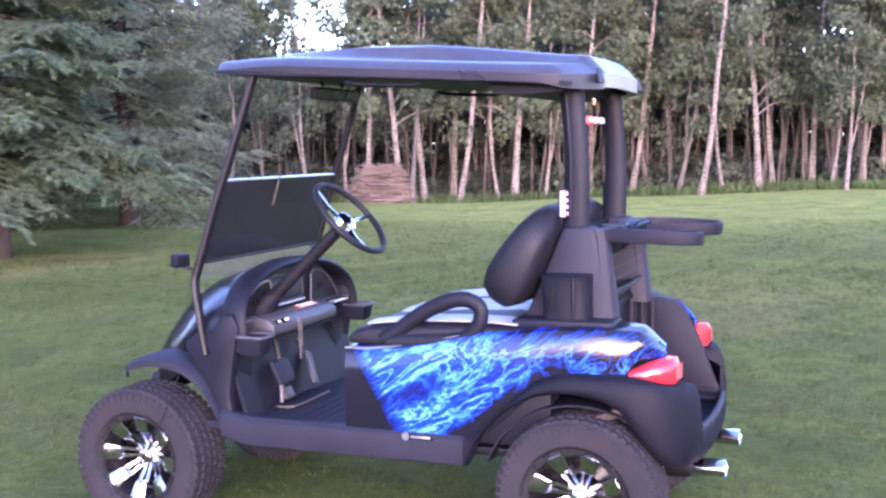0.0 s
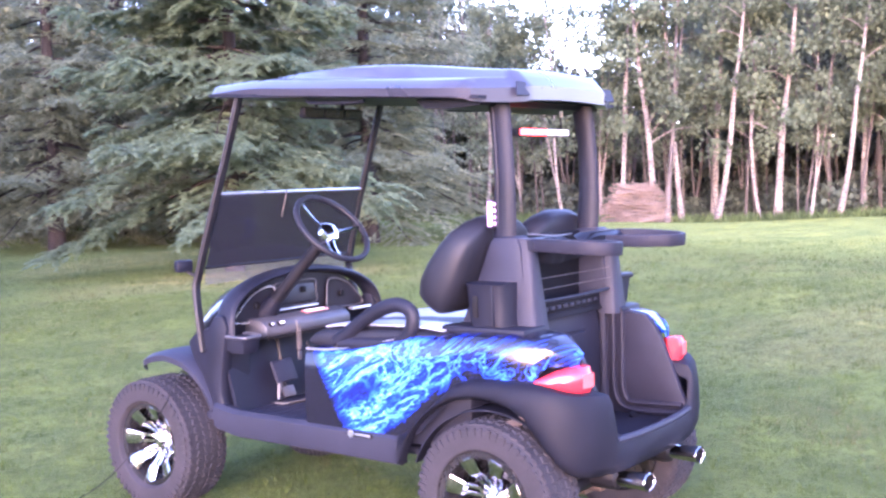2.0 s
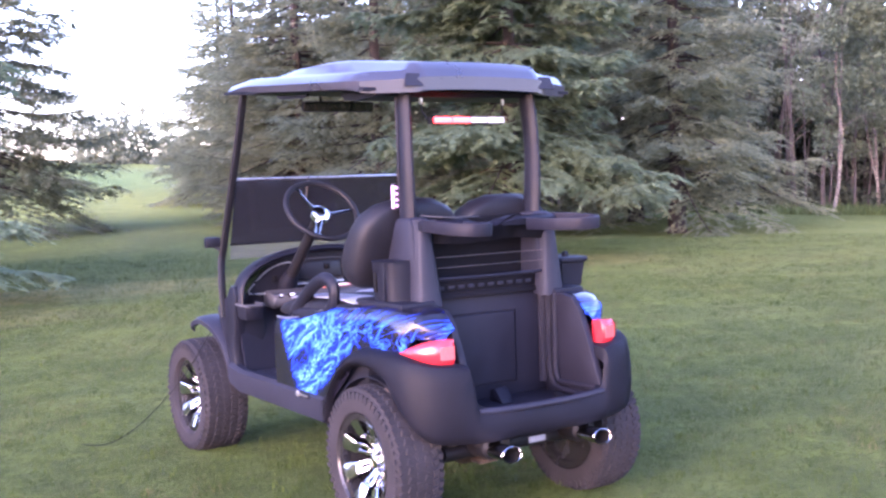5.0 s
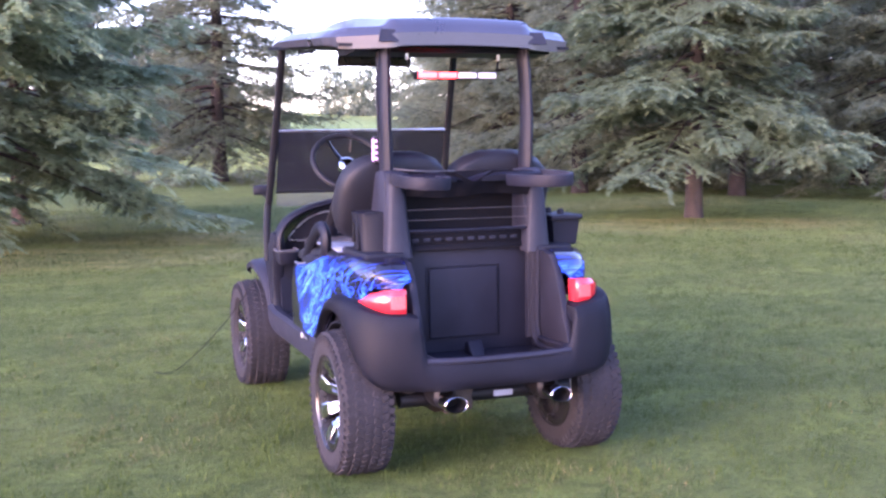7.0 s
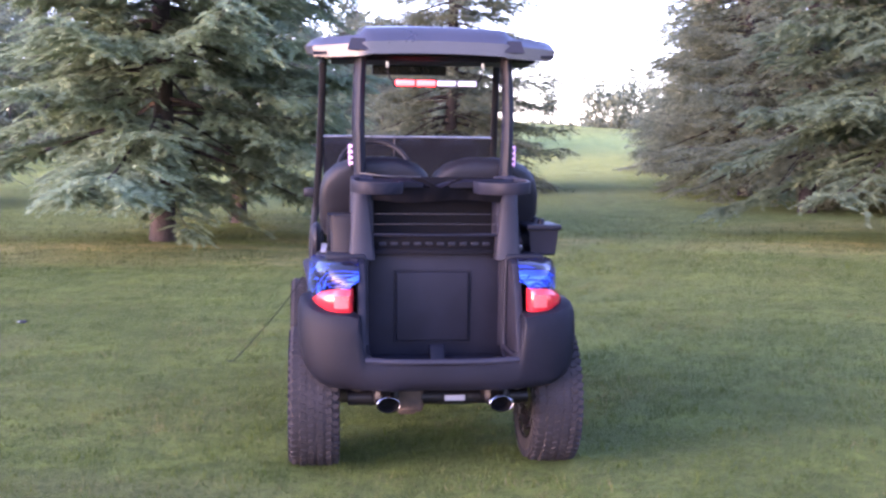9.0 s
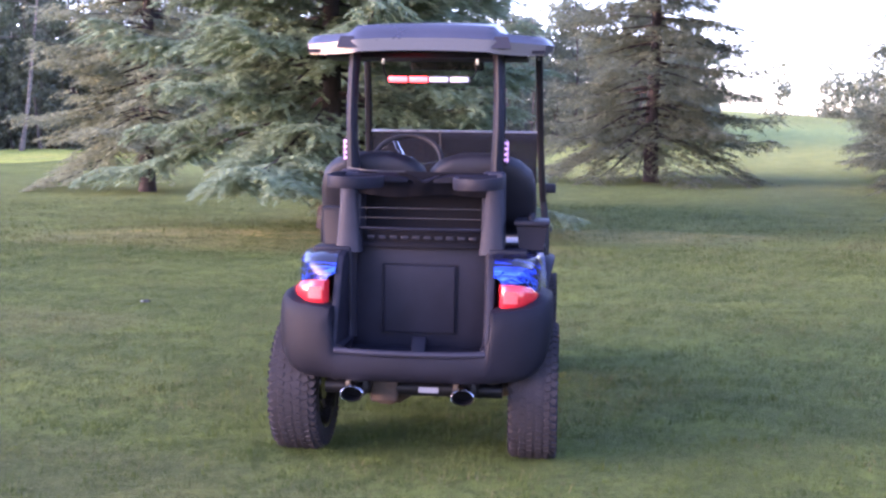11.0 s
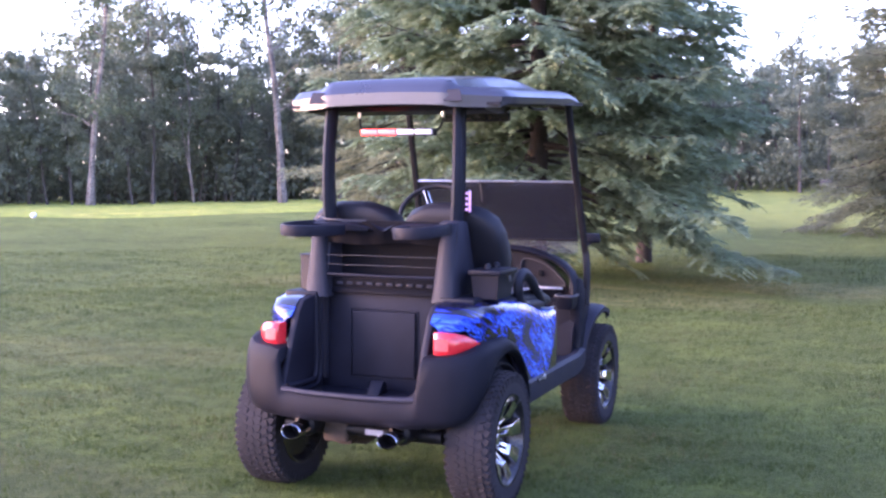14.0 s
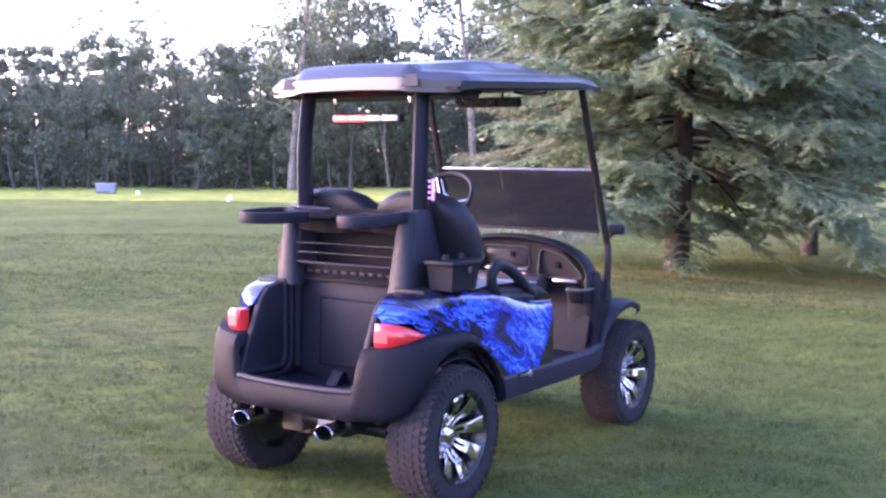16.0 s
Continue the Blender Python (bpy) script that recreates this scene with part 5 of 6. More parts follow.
# seats
def cushion():
    rows = []
    for y, z0, z1 in ((0.195, 0.78, 0.830), (0.21, 0.775, 0.848), (0.30, 0.77, 0.858), (0.50, 0.76, 0.854), (0.66, 0.75, 0.845), (0.76, 0.748, 0.835), (0.805, 0.752, 0.820), (0.825, 0.762, 0.800), (0.828, 0.775, 0.788)):
        ring = []
        for k in range(36):
            a = 2 * math.pi * k / 36
            c, s2 = math.cos(a), math.sin(a)
            x = 0.462 * math.copysign(abs(c) ** 0.22, c)
            dip = 0.016 * math.exp(-((abs(x) - 0.21) / 0.10) ** 2)
            z = (z0 + z1) / 2 + (z1 - z0) / 2 * math.copysign(abs(s2) ** 0.55, s2) - (dip if s2 > 0.2 else 0)
            ring.append((x, y, z))
        rows.append(ring)
    return loft(rows, True)


seat = part("seat_cushion", cushion(), VINYL_BLACK, cart, "black vinyl bench seat with pale grey top")


def seat_top(s):
    rows = []
    for y, z in ((0.22, 0.857), (0.30, 0.8640), (0.45, 0.8635), (0.60, 0.8585), (0.70, 0.8500), (0.765, 0.8420)):
        row = []
        for u in np.linspace(0, 1, 9):
            x = s * (0.006 + 0.434 * u)
            row.append((x, y, z - 0.016 * math.exp(-((abs(x) - 0.21) / 0.10) ** 2) - 0.006 * abs(2 * u - 1) ** 4))
        rows.append(row)
    return sheet(rows, 0.004)


for s in (-1, 1):
    part("seat_pad", seat_top(s), VINYL_GREY, seat, "pale grey vinyl seat pad")


def backrest(s):
    """Rounded pad leaning back, with a domed top edge."""
    rows = []
    B, T = Vector((s * 0.226, 0.304, 0.935)), Vector((s * 0.216, 0.138, 1.216))
    up = (T - B).normalized()
    fw = Vector((0, up.z, -up.y)).normalized()
    for f, w, d in ((-0.07, 0.10, 0.014), (-0.05, 0.165, 0.048), (0.04, 0.205, 0.076), (0.20, 0.222, 0.088), (0.40, 0.226, 0.086), (0.62, 0.224, 0.076), (0.80, 0.210, 0.064), (0.93, 0.172, 0.050), (1.02, 0.110, 0.034), (1.05, 0.05, 0.012)):
        c = B.lerp(T, f)
        ring = []
        for k in range(24):
            a = 2 * math.pi * k / 24
            ca, sa = math.cos(a), math.sin(a)
            ring.append(c + Vector((w * math.copysign(abs(ca) ** 0.45, ca), 0, 0)) + fw * d * math.copysign(abs(sa) ** 0.55, sa) - fw * 0.010 * (abs(ca) ** 2))
        rows.append(ring)
    return loft(rows, True)


for s in (-1, 1):
    part("backrest", backrest(s), VINYL_BLACK, cart, "rounded black vinyl backrest")

for s in (-1, 1):
    x = s * 0.458
    loop = [(x, 0.690, 0.780), (x, 0.635, 0.822), (x, 0.54, 0.885), (x, 0.45, 0.925), (x, 0.385, 0.932), (x, 0.340, 0.905), (x, 0.345, 0.850), (x, 0.385, 0.808), (x, 0.44, 0.792), (x, 0.56, 0.784)]
    part("armrest", tube(loop, 0.027, 10, True, 5, (1.0, 0.8)), PLASTIC_DARK, cart, "looped black plastic hip rail")

# seat-back shell, rear uprights and cargo bed
for s in (-1, 1):
    part("seat_back_side", prism([(0.235, 0.845), (0.195, 0.93), (0.145, 1.04), (0.10, 1.145), (0.085, 1.165), (-0.010, 1.168), (-0.025, 1.13), (-0.040, 1.0), (-0.072, 0.845)], s * 0.325, s * 0.238, 0.012), PLASTIC, cart, "tapered black plastic seat-back side")
    part("shell_foot", box((s * 0.345, 0.075, 0.853), (0.15, 0.34, 0.030), 0.010), PLASTIC_DARK, cart)
    # rear uprights, facing the bed
    rows = []
    for f in np.linspace(0, 1, 6):
        z = 0.845 + 0.315 * f
        xo, xi = 0.332 - 0.02 * f, 0.232 + 0.030 * f
        y = -0.085 + 0.03 * f
        rows.append([(s * xo, y + 0.07, z), (s * xo, y + 0.012, z), (s * (xo - 0.012), y, z), (s * (xi + 0.012), y, z), (s * xi, y + 0.012, z), (s * xi, y + 0.07, z)])
    part("bed_upright", loft(rows, True), PLASTIC, cart, angle=50)
# panel, tray and cover under the rack are coloured for the shade there
part("seat_back_panel", sheet([[(x, 0.095 - 0.01 * t, 0.86 + 0.30 * t) for x in np.linspace(-0.26, 0.26, 5)] for t in (0, 0.5, 1)], 0.02), BAY_SHADE, cart, "seat-back panel behind the rack, blackened for shade")
basket = part("basket_tray", join(prism([(0.09, 0.862), (0.09, 0.876), (-0.020, 0.884), (-0.030, 0.862)], -0.245, 0.245, 0.004), box((0, -0.012, 0.905), (0.48, 0.008, 0.052), 0.003)), BAY_SHADE, cart, "black basket tray with a row of slots, darkened for shade")
for k in range(10):
    part("slot", box((-0.202 + 0.045 * k, -0.019, 0.902), (0.028, 0.006, 0.013), 0.003), PLASTIC, basket)
part("basket_rail", tube([(-0.250, -0.054, 0.940), (0.0, -0.060, 0.938), (0.250, -0.054, 0.940)], 0.0065, 8, smooth=2), PLASTIC_DARK, basket, "dark rail over the slots")
for z in (0.981, 1.020):
    part("basket_wire", tube([(-0.245, -0.056, z), (0.245, -0.056, z)], 0.0011, 6, smooth=1), DASH_GREY, basket)

# bag rack: padded shelf with two loops reaching back
rack = part("bag_rack", loft([[(x, y0, z) for y0, z in ((-0.010, 1.158 + lift), (-0.060 - dd, 1.156 + lift), (-0.072 - dd, 1.146 + lift), (-0.068 - dd, 1.122), (-0.010, 1.118))] for x, dd, lift in ((-0.312, 0.0, 0), (-0.295, 0.015, 0), (-0.20, 0.015, 0), (-0.11, 0.012, 0), (-0.05, 0.0, -0.012), (0.0, -0.01, -0.030), (0.05, 0.0, -0.012), (0.11, 0.012, 0), (0.20, 0.015, 0), (0.295, 0.015, 0), (0.312, 0.0, 0))], True), PLASTIC_DARK, cart, "black padded golf bag rack")
for s in (-1, 1):
    arm = [(s * 0.300, -0.06, 1.140), (s * 0.322, -0.17, 1.138), (s * 0.318, -0.285, 1.132), (s * 0.272, -0.345, 1.128), (s * 0.20, -0.335, 1.126), (s * 0.150, -0.24, 1.126), (s * 0.145, -0.10, 1.126)]
    part("bag_loop", tube(arm, 0.022, 12, squash=(1.02, 0.34), boxy=0.35), LINER, rack, "padded bag loop")
part("rack_strap", tube([(-0.29, -0.035, 1.175), (-0.20, -0.09, 1.166), (-0.06, -0.07, 1.163)], 0.004, 6, squash=(0.5, 1.5)), DASH_GREY, rack, "thin shiny bag strap")


def cover_flap():
    """Dark fabric tucked under the rack, hanging in shallow folds between the uprights."""
    rows = []
    for t in np.linspace(0, 1, 8):
        row = []
        for x in np.linspace(-0.245, 0.262, 37):
            fold = 0.004 * math.sin(x * 34 + 0.8) + 0.003 * math.sin(x * 71 + 2)
            dip = 0.040 * max(0.0, 1 - abs(x - 0.017) / 0.07) + 0.012 * max(0.0, 1 - abs(x + 0.12) / 0.06)
            low = 1.070 + 0.006 * math.sin(x * 16)
            top = 1.160 - dip
            row.append((x, -0.070 - fold * t + 0.030 * t, top + (low - top) * t))
        rows.append(row)
    return sheet(rows, 0.004)


part("bag_cover", cover_flap(), BAY_SHADE, rack, "dark folded bag cover with a sagging edge", angle=60)


def bed_side(s):
    """Cargo bed wall with a rolled rear edge and two upright ribs."""
    prof = [(-0.015, 0.455), (-0.015, 0.850), (-0.12, 0.852), (-0.185, 0.842), (-0.225, 0.80), (-0.262, 0.72), (-0.295, 0.64), (-0.325, 0.56), (-0.350, 0.51), (-0.355, 0.455)]
    return prism(prof, s * 0.275, s * 0.305, 0.008)


bed = part("cargo_bed", join(box((0, -0.180, 0.455), (0.58, 0.36, 0.020), 0.006), prism([(-0.300, 0.455), (0.300, 0.455), (0.300, 0.868), (-0.300, 0.868)], 0.0, 0.020, 0.006, "y")), LINER, cart, "worn black cargo bed with an access panel")
for s in (-1, 1):
    part("bed_wall", bed_side(s), LINER, bed)
    for k, y in enumerate((-0.055, -0.092)):
        r = 0.070 - 0.030 * k
        part("bed_rib", tube([(s * 0.272, y, 0.848), (s * 0.270, y, 0.70), (s * 0.268, y, 0.58 - r * 0.2), (s * 0.267, y - r * 0.35, 0.555 - r * 0.75), (s * 0.267, y - r * 1.2, 0.552 - r), (s * 0.268, -0.330, 0.556 - r)], 0.011, 8), LINER, bed)
    part("bed_corner", tube([(s * 0.272, -0.012, 0.86), (s * 0.272, -0.012, 0.5)], 0.018, 8, smooth=1), LINER, bed)
part("access_panel", box((-0.005, -0.006, 0.655), (0.285, 0.012, 0.270), 0.010, 3), LINER, bed, "rectangular access panel")
part("panel_recess", tube([(-0.155, -0.003, 0.515), (-0.155, -0.003, 0.795), (0.145, -0.003, 0.795), (0.145, -0.003, 0.515)], 0.003, 6, True, 1), LINER, bed)
part("panel_latch", prism([(-0.14, 0.465), (-0.09, 0.520), (-0.06, 0.510), (-0.05, 0.465)], -0.025, 0.035, 0.008), PLASTIC_DARK, bed)
part("bed_lip", tube([(-0.28, -0.352, 0.506), (-0.15, -0.362, 0.502), (0, -0.366, 0.501), (0.15, -0.362, 0.502), (0.28, -0.352, 0.506)], 0.012, 8), PLASTIC, bed)

# bottle holder on the left, small cooler on the right
bot = part("bottle_holder", loft([[(-0.325, -0.01, z), (-0.385 - w, -0.005, z), (-0.402 - w, 0.018, z), (-0.402 - w, 0.120, z), (-0.385 - w, 0.140 + w, z), (-0.325, 0.145 + w, z)] for z, w in ((0.868, 0.0), (0.94, 0.004), (1.000, 0.008), (1.012, 0.012), (1.014, 0.006))], True), PLASTIC_DARK, cart, "black sand bottle holder", angle=50)
part("bottle_slot", box((-0.408, 0.105, 0.935), (0.008, 0.022, 0.075), 0.004), CABLE_BLACK, bot)
part("holder_rib", box((-0.410, 0.035, 0.940), (0.012, 0.012, 0.14), 0.004), PLASTIC_DARK, bot)
cool = part("cooler_box", loft([[(0.385 - w, -0.005 - w, z), (0.482 + w, -0.005 - w, z), (0.482 + w, 0.175 + w, z), (0.385 - w, 0.175 + w, z)] for z, w in ((0.856, -0.008), (0.862, 0.0), (0.955, 0.010))], True), PLASTIC_DARK, cart, "small black cooler box on the rear deck", angle=30)
part("cooler_lid", box((0.4335, 0.085, 0.967), (0.140, 0.226, 0.022), 0.008, 2), PLASTIC_DARK, cool)
part("lid_latch", box((0.507, 0.085, 0.940), (0.008, 0.02, 0.025), 0.003), DASH_GREY, cool)
for y in (0.03, 0.14):
    part("bottle_cap", lathe([(0, 0.026), (0.010, 0.024), (0.014, 0.016), (0.014, 0.0)], 14, "z", (0.43, y, 0.975)), PLASTIC_DARK, cool)


# tail lamps
def tail_lamp(s):
    rows = []
    for x, y, z0, z1 in ((0.331, -0.285, 0.668, 0.756), (0.350, -0.291, 0.667, 0.757), (0.384, -0.284, 0.668, 0.757), (0.415, -0.262, 0.673, 0.752), (0.441, -0.225, 0.682, 0.742), (0.455, -0.185, 0.692, 0.726), (0.460, -0.155, 0.702, 0.712)):
        c = Vector((s * x, y))
        nrm = Vector((s * (x - 0.28), y + 0.10)).normalized()
        o, i = c + nrm * 0.012, c - nrm * 0.035
        m = (z0 + z1) / 2
        rows.append([(i.x, i.y, z0), (c.x, c.y, z0), (o.x, o.y, z0 + (m - z0) * 0.5), (o.x, o.y, m + (z1 - m) * 0.5), (c.x, c.y, z1), (i.x, i.y, z1)])
    return loft(rows, True)


for s in (-1, 1):
    tl = part("tail_lamp", tail_lamp(s), TAIL_RED, cart, "red wraparound tail lamp lens", angle=60)
    part("lamp_band", sheet([[(s * x, y, z) for x, y in ((0.340, -0.3050), (0.366, -0.3035), (0.392, -0.2955))] for z in (0.690, 0.712, 0.735)], 0.002), TAIL_PALE, tl)

# roof
def roof_z(x, y):
    u = abs(x) / 0.5
    base = 1.684 + 0.070 * (y + 0.04)
    crown = 0.022 * (1 - min(1, u) ** 2)
    v = (y + 0.04) / 1.47
    raised = 0.052 * (0.55 + 0.45 * smooth_step(0.02, 0.42, v)) * smooth_step(0.63, 0.53, u) * smooth_step(-0.02, 0.05, v) * smooth_step(1.0, 0.42, v)
    fall = -0.028 * smooth_step(0.72, 1.0, v)
    return base + crown + raised + fall


def roof_half_width(v):
    return 0.505 - 0.052 * smooth_step(0.45, 1.0, v) - 0.02 * smooth_step(0.12, 0.0, v)


def roof_bm():
    rows = []
    for v in np.concatenate([np.linspace(0, 0.1, 7), np.linspace(0.15, 0.85, 12), np.linspace(0.9, 1.0, 7)]):
        y0 = -0.04 + 1.47 * v
        hw = roof_half_width(v) - 0.06 * smooth_step(0.94, 1.0, v) ** 2 - 0.012 * smooth_step(0.05, 0.0, v) ** 2
        row = []
        for a in np.linspace(-1, 1, 41):
            x = hw * a
            # the rear edge bows out behind the uprights, the front edge is a shallow curve
            bow = 0.095 * smooth_step(0.22, 0.0, v) * max(0.0, (abs(a) - 0.58) / 0.42) - 0.06 * smooth_step(0.85, 1.0, v) * a * a
            edge = max(smooth_step(0.93, 1.0, abs(a)) * 0.030, smooth_step(0.035, 0.0, v) * 0.032, smooth_step(0.975, 1.0, v) * 0.022)
            notch = -0.006 * math.exp(-((abs(x) - 0.29) / 0.012) ** 2) * smooth_step(0.20, 0.05, v)
            row.append((x, y0 + bow, roof_z(x, y0 + bow) - edge + notch))
        rows.append(row)
    bm = loft(rows, False, False, False)
    bmesh.ops.recalc_face_normals(bm, faces=bm.faces[:])
    # turned-down skirt all round
    rim_e = [e for e in bm.edges if e.is_boundary]
    ret = bmesh.ops.extrude_edge_only(bm, edges=rim_e)
    vs = [g for g in ret["geom"] if isinstance(g, bmesh.types.BMVert)]
    for v in vs:
        v.co.z -= 0.028 + 0.020 * smooth_step(0.14, 0.0, v.co.y) - 0.014 * smooth_step(0.9, 1.35, v.co.y)
        v.co.x *= 0.985
    rim2 = [g for g in ret["geom"] if isinstance(g, bmesh.types.BMEdge) and g.is_boundary]
    ret = bmesh.ops.extrude_edge_only(bm, edges=rim2)
    for v in (g for g in ret["geom"] if isinstance(g, bmesh.types.BMVert)):
        v.co.x *= 0.93
        v.co.y = 0.64 + (v.co.y - 0.64) * 0.95
        v.co.z += 0.004
    return bm


def rear_plate(s):
    """Flat tapered boss on the rear edge of the roof, over each upright."""
    rows = []
    for f, w in ((0.0, 0.040), (0.5, 0.034), (1.0, 0.026)):
        rows.append([(s * 0.300 + q * w, -0.041 + 0.010 * f, 1.640 + 0.046 * f) for q in (-1, -0.5, 0, 0.5, 1)])
    return sheet(rows, 0.005)


roof = part("roof", roof_bm(), ROOF_SKIN, cart, "dark moulded plastic roof with a raised centre", angle=35)
part("roof_liner", sheet([[(x, y, 1.634 + 0.070 * (y + 0.04)) for x in np.linspace(-0.47, 0.47, 5)] for y in (0.03, 0.5, 1.0, 1.32)], 0.012), PLASTIC_DARK, roof)
for s in (-1, 1):
    part("roof_boss", rear_plate(s), PLASTIC, roof)
    part("roof_handle", tube([(s * 0.43, 0.55, 1.655), (s * 0.435, 0.60, 1.652), (s * 0.435, 0.78, 1.662), (s * 0.43, 0.83, 1.672)], 0.007, 6), PLASTIC_DARK, roof)
part("roof_speaker_pod", loft([[(x, y, z) for y, z in ((0.05, 1.64), (0.07, 1.612), (0.20, 1.606), (0.30, 1.612), (0.34, 1.645))] for x in (-0.40, -0.38, 0.38, 0.40)], True), PLASTIC_DARK, roof)

# struts
for s in (-1, 1):
    part("front_strut", tube([(s * 0.484, 1.400, 0.70), (s * 0.480, 1.425, 0.84), (s * 0.468, 1.448, 0.955), (s * 0.460, 1.435, 1.02), (s * 0.446, 1.36, 1.25), (s * 0.436, 1.27, 1.49), (s * 0.430, 1.190, 1.715)], 0.017, 8, squash=(1.1, 0.85)), METAL_BLACK, cart, "slim black front roof strut")
    st = part("rear_strut", tube([(s * 0.285, 0.070, 1.00), (s * 0.288, 0.056, 1.18), (s * 0.292, 0.050, 1.35), (s * 0.290, 0.056, 1.50), (s * 0.284, 0.072, 1.645)], [0.031, 0.031, 0.028, 0.027, 0.029], 10, squash=(1.5, 0.80), up=(0, 1, 0)), PLASTIC_DARK, cart, "wide black rear roof strut")
    part("strut_groove", tube([(s * 0.309, 0.072, 1.20), (s * 0.314, 0.066, 1.40), (s * 0.305, 0.084, 1.62)], 0.006, 6), PLASTIC_DARK, st)
    # marker lights on the uprights
    ml = part("marker_light", box((s * 0.318, 0.092, 1.245), (0.020, 0.030, 0.100), 0.007, 2, (0, 0, 0)), METAL_BLACK, cart, "small strip of lit marker lights")
    part("marker_lens", box((s * 0.3285, 0.090, 1.245), (0.006, 0.018, 0.086), 0.003, 2), LED_PINK, ml, "pale lit lens strip")
    for k in range(4):
        part("marker_led", lathe([(0, s * 0.005), (0.0055, s * 0.004), (0.007, 0.0)], 10, "x", (s * 0.328, 0.090, 1.212 + 0.022 * k)), LED_PINK, ml)
        part("marker_led", lathe([(0, -0.005), (0.005, -0.004), (0.0065, 0.0)], 10, "y", (s * 0.320, 0.0775, 1.212 + 0.022 * k)), LED_PINK, ml)

# rear light bar: left half lit red, right half unlit but given a faint glow
bar = part("light_bar", box((0.010, 0.092, 1.526), (0.335, 0.036, 0.030), 0.006, 2), METAL_BLACK, cart, "thin emergency light bar, one half lit red")
for k in range(4):
    part("led_module", box((-0.112 + 0.0815 * k, 0.068, 1.526), (0.074, 0.014, 0.022), 0.003, 2), LED_RED if k < 2 else LED_CLEAR, bar, "lit red light module" if k < 2 else "unlit clear light module with a faint added glow")
for s in (-1, 1):
    part("bar_bracket", tube([(0.010 + s * 0.165, 0.10, 1.53), (0.010 + s * 0.185, 0.11, 1.56), (0.010 + s * 0.19, 0.12, 1.625)], 0.004, 6), METAL_BLACK, bar)
    part("bracket_plate", box((0.010 + s * 0.19, 0.112, 1.610), (0.012, 0.012, 0.045), 0.002), SILVER, bar)

# mirror under the roof front
mir = part("rear_view_mirror", box((-0.015, 1.085, 1.652), (0.36, 0.030, 0.048), 0.010, 2, (12, 0, 0)), PLASTIC_DARK, cart, "wide black rear-view mirror")
for k in range(3):
    part("mirror_face", box((-0.135 + 0.12 * k, 1.068, 1.650), (0.112, 0.003, 0.036), 0.001, 1, (12, 0, 0)), RIM_DARK, mir)
for x in (-0.10, 0.06):
    part("mirror_stem", tube([(x, 1.09, 1.67), (x, 1.095, 1.71)], 0.007, 6, smooth=1), METAL_BLACK, mir)
for s in (-1, 1):
    sm = part("side_mirror", box((s * 0.492, 1.492, 1.045), (0.075, 0.035, 0.050), 0.010, 2, (0, 0, s * 8)), PLASTIC_DARK, cart, "small black side mirror")
    part("mirror_arm", tube([(s * 0.462, 1.445, 1.00), (s * 0.478, 1.480, 1.02), (s * 0.495, 1.50, 1.035)], 0.008, 6), METAL_BLACK, sm)


# windscreen: lower half tinted, upper half folded down against it
def pane(z0, z1, hw, off=0.0):
    def at_z(z):
        return float(np.interp(z, (0.955, 1.02, 1.25, 1.49), (1.448, 1.435, 1.36, 1.27))) + off
    return sheet([[(x, at_z(z), z) for x in np.linspace(-hw, hw, 5)] for z in np.linspace(z0, z1, 4)], 0.005)


ws = part("windscreen", pane(1.035, 1.333, 0.428), TINTED, cart, "dark tinted folding windscreen")
ws.visible_shadow = False
lowp = part("lower_pane", pane(0.965, 1.032, 0.425), CLEAR, ws, "clear lower windscreen strip")
lowp.visible_shadow = False
part("windscreen_rail", tube([(-0.43, 1.326, 1.334), (0.43, 1.326, 1.334)], 0.0055, 8, smooth=1), SILVER, ws, "pale top rail")
part("lower_rail", tube([(-0.43, 1.428, 1.034), (0.43, 1.428, 1.034)], 0.006, 8, smooth=1), METAL_BLACK, ws)
part("screen_clip", box((-0.07, 1.326, 1.283), (0.005, 0.008, 0.118), 0.002, 1, (18, 0, 0)), STEEL, ws)

# undercarriage
part("rear_axle", tube([(-0.37, 0.0, 0.307), (0.36, 0.0, 0.307)], 0.032, 12, smooth=1), STEEL, cart)
part("gear_case", join(lathe([(0, -0.075), (0.07, -0.07), (0.095, -0.03), (0.095, 0.03), (0.07, 0.07), (0, 0.075)], 20, "x", (-0.105, -0.005, 0.330)), box((-0.112, -0.13, 0.335), (0.110, 0.20, 0.100), 0.014, 3), box((-0.112, -0.12, 0.275), (0.07, 0.07, 0.03), 0.01)), RUST, cart, "rusty brown rear gear case")
for s in (-1, 1):
    part("leaf_spring", tube([(s * 0.30, 0.34, 0.40), (s * 0.30, 0.12, 0.345), (s * 0.30, 0.0, 0.335), (s * 0.30, -0.14, 0.35), (s * 0.30, -0.30, 0.41)], 0.016, 6, squash=(0.7, 1.7)), STEEL, cart)
    part("shock_absorber", tube([(s * 0.25, -0.05, 0.29), (s * 0.24, -0.10, 0.36), (s * 0.23, -0.16, 0.47)], 0.022, 10), METAL_BLACK, cart)
    part("wheel_well", sheet([[(s * x, 0.0 + 0.335 * math.cos(a), 0.285 + 0.325 * math.sin(a)) for x in (0.30, 0.42, 0.50)] for a in np.linspace(0.35, math.pi - 0.95, 16)], 0.006), PLASTIC_DARK, cart)
    part("spring_shackle", box((s * 0.40, -0.115, 0.585), (0.16, 0.14, 0.030), 0.008, 2, (-22, 0, 0)), RUST, cart, "tan weathered bracket in the wheel well")
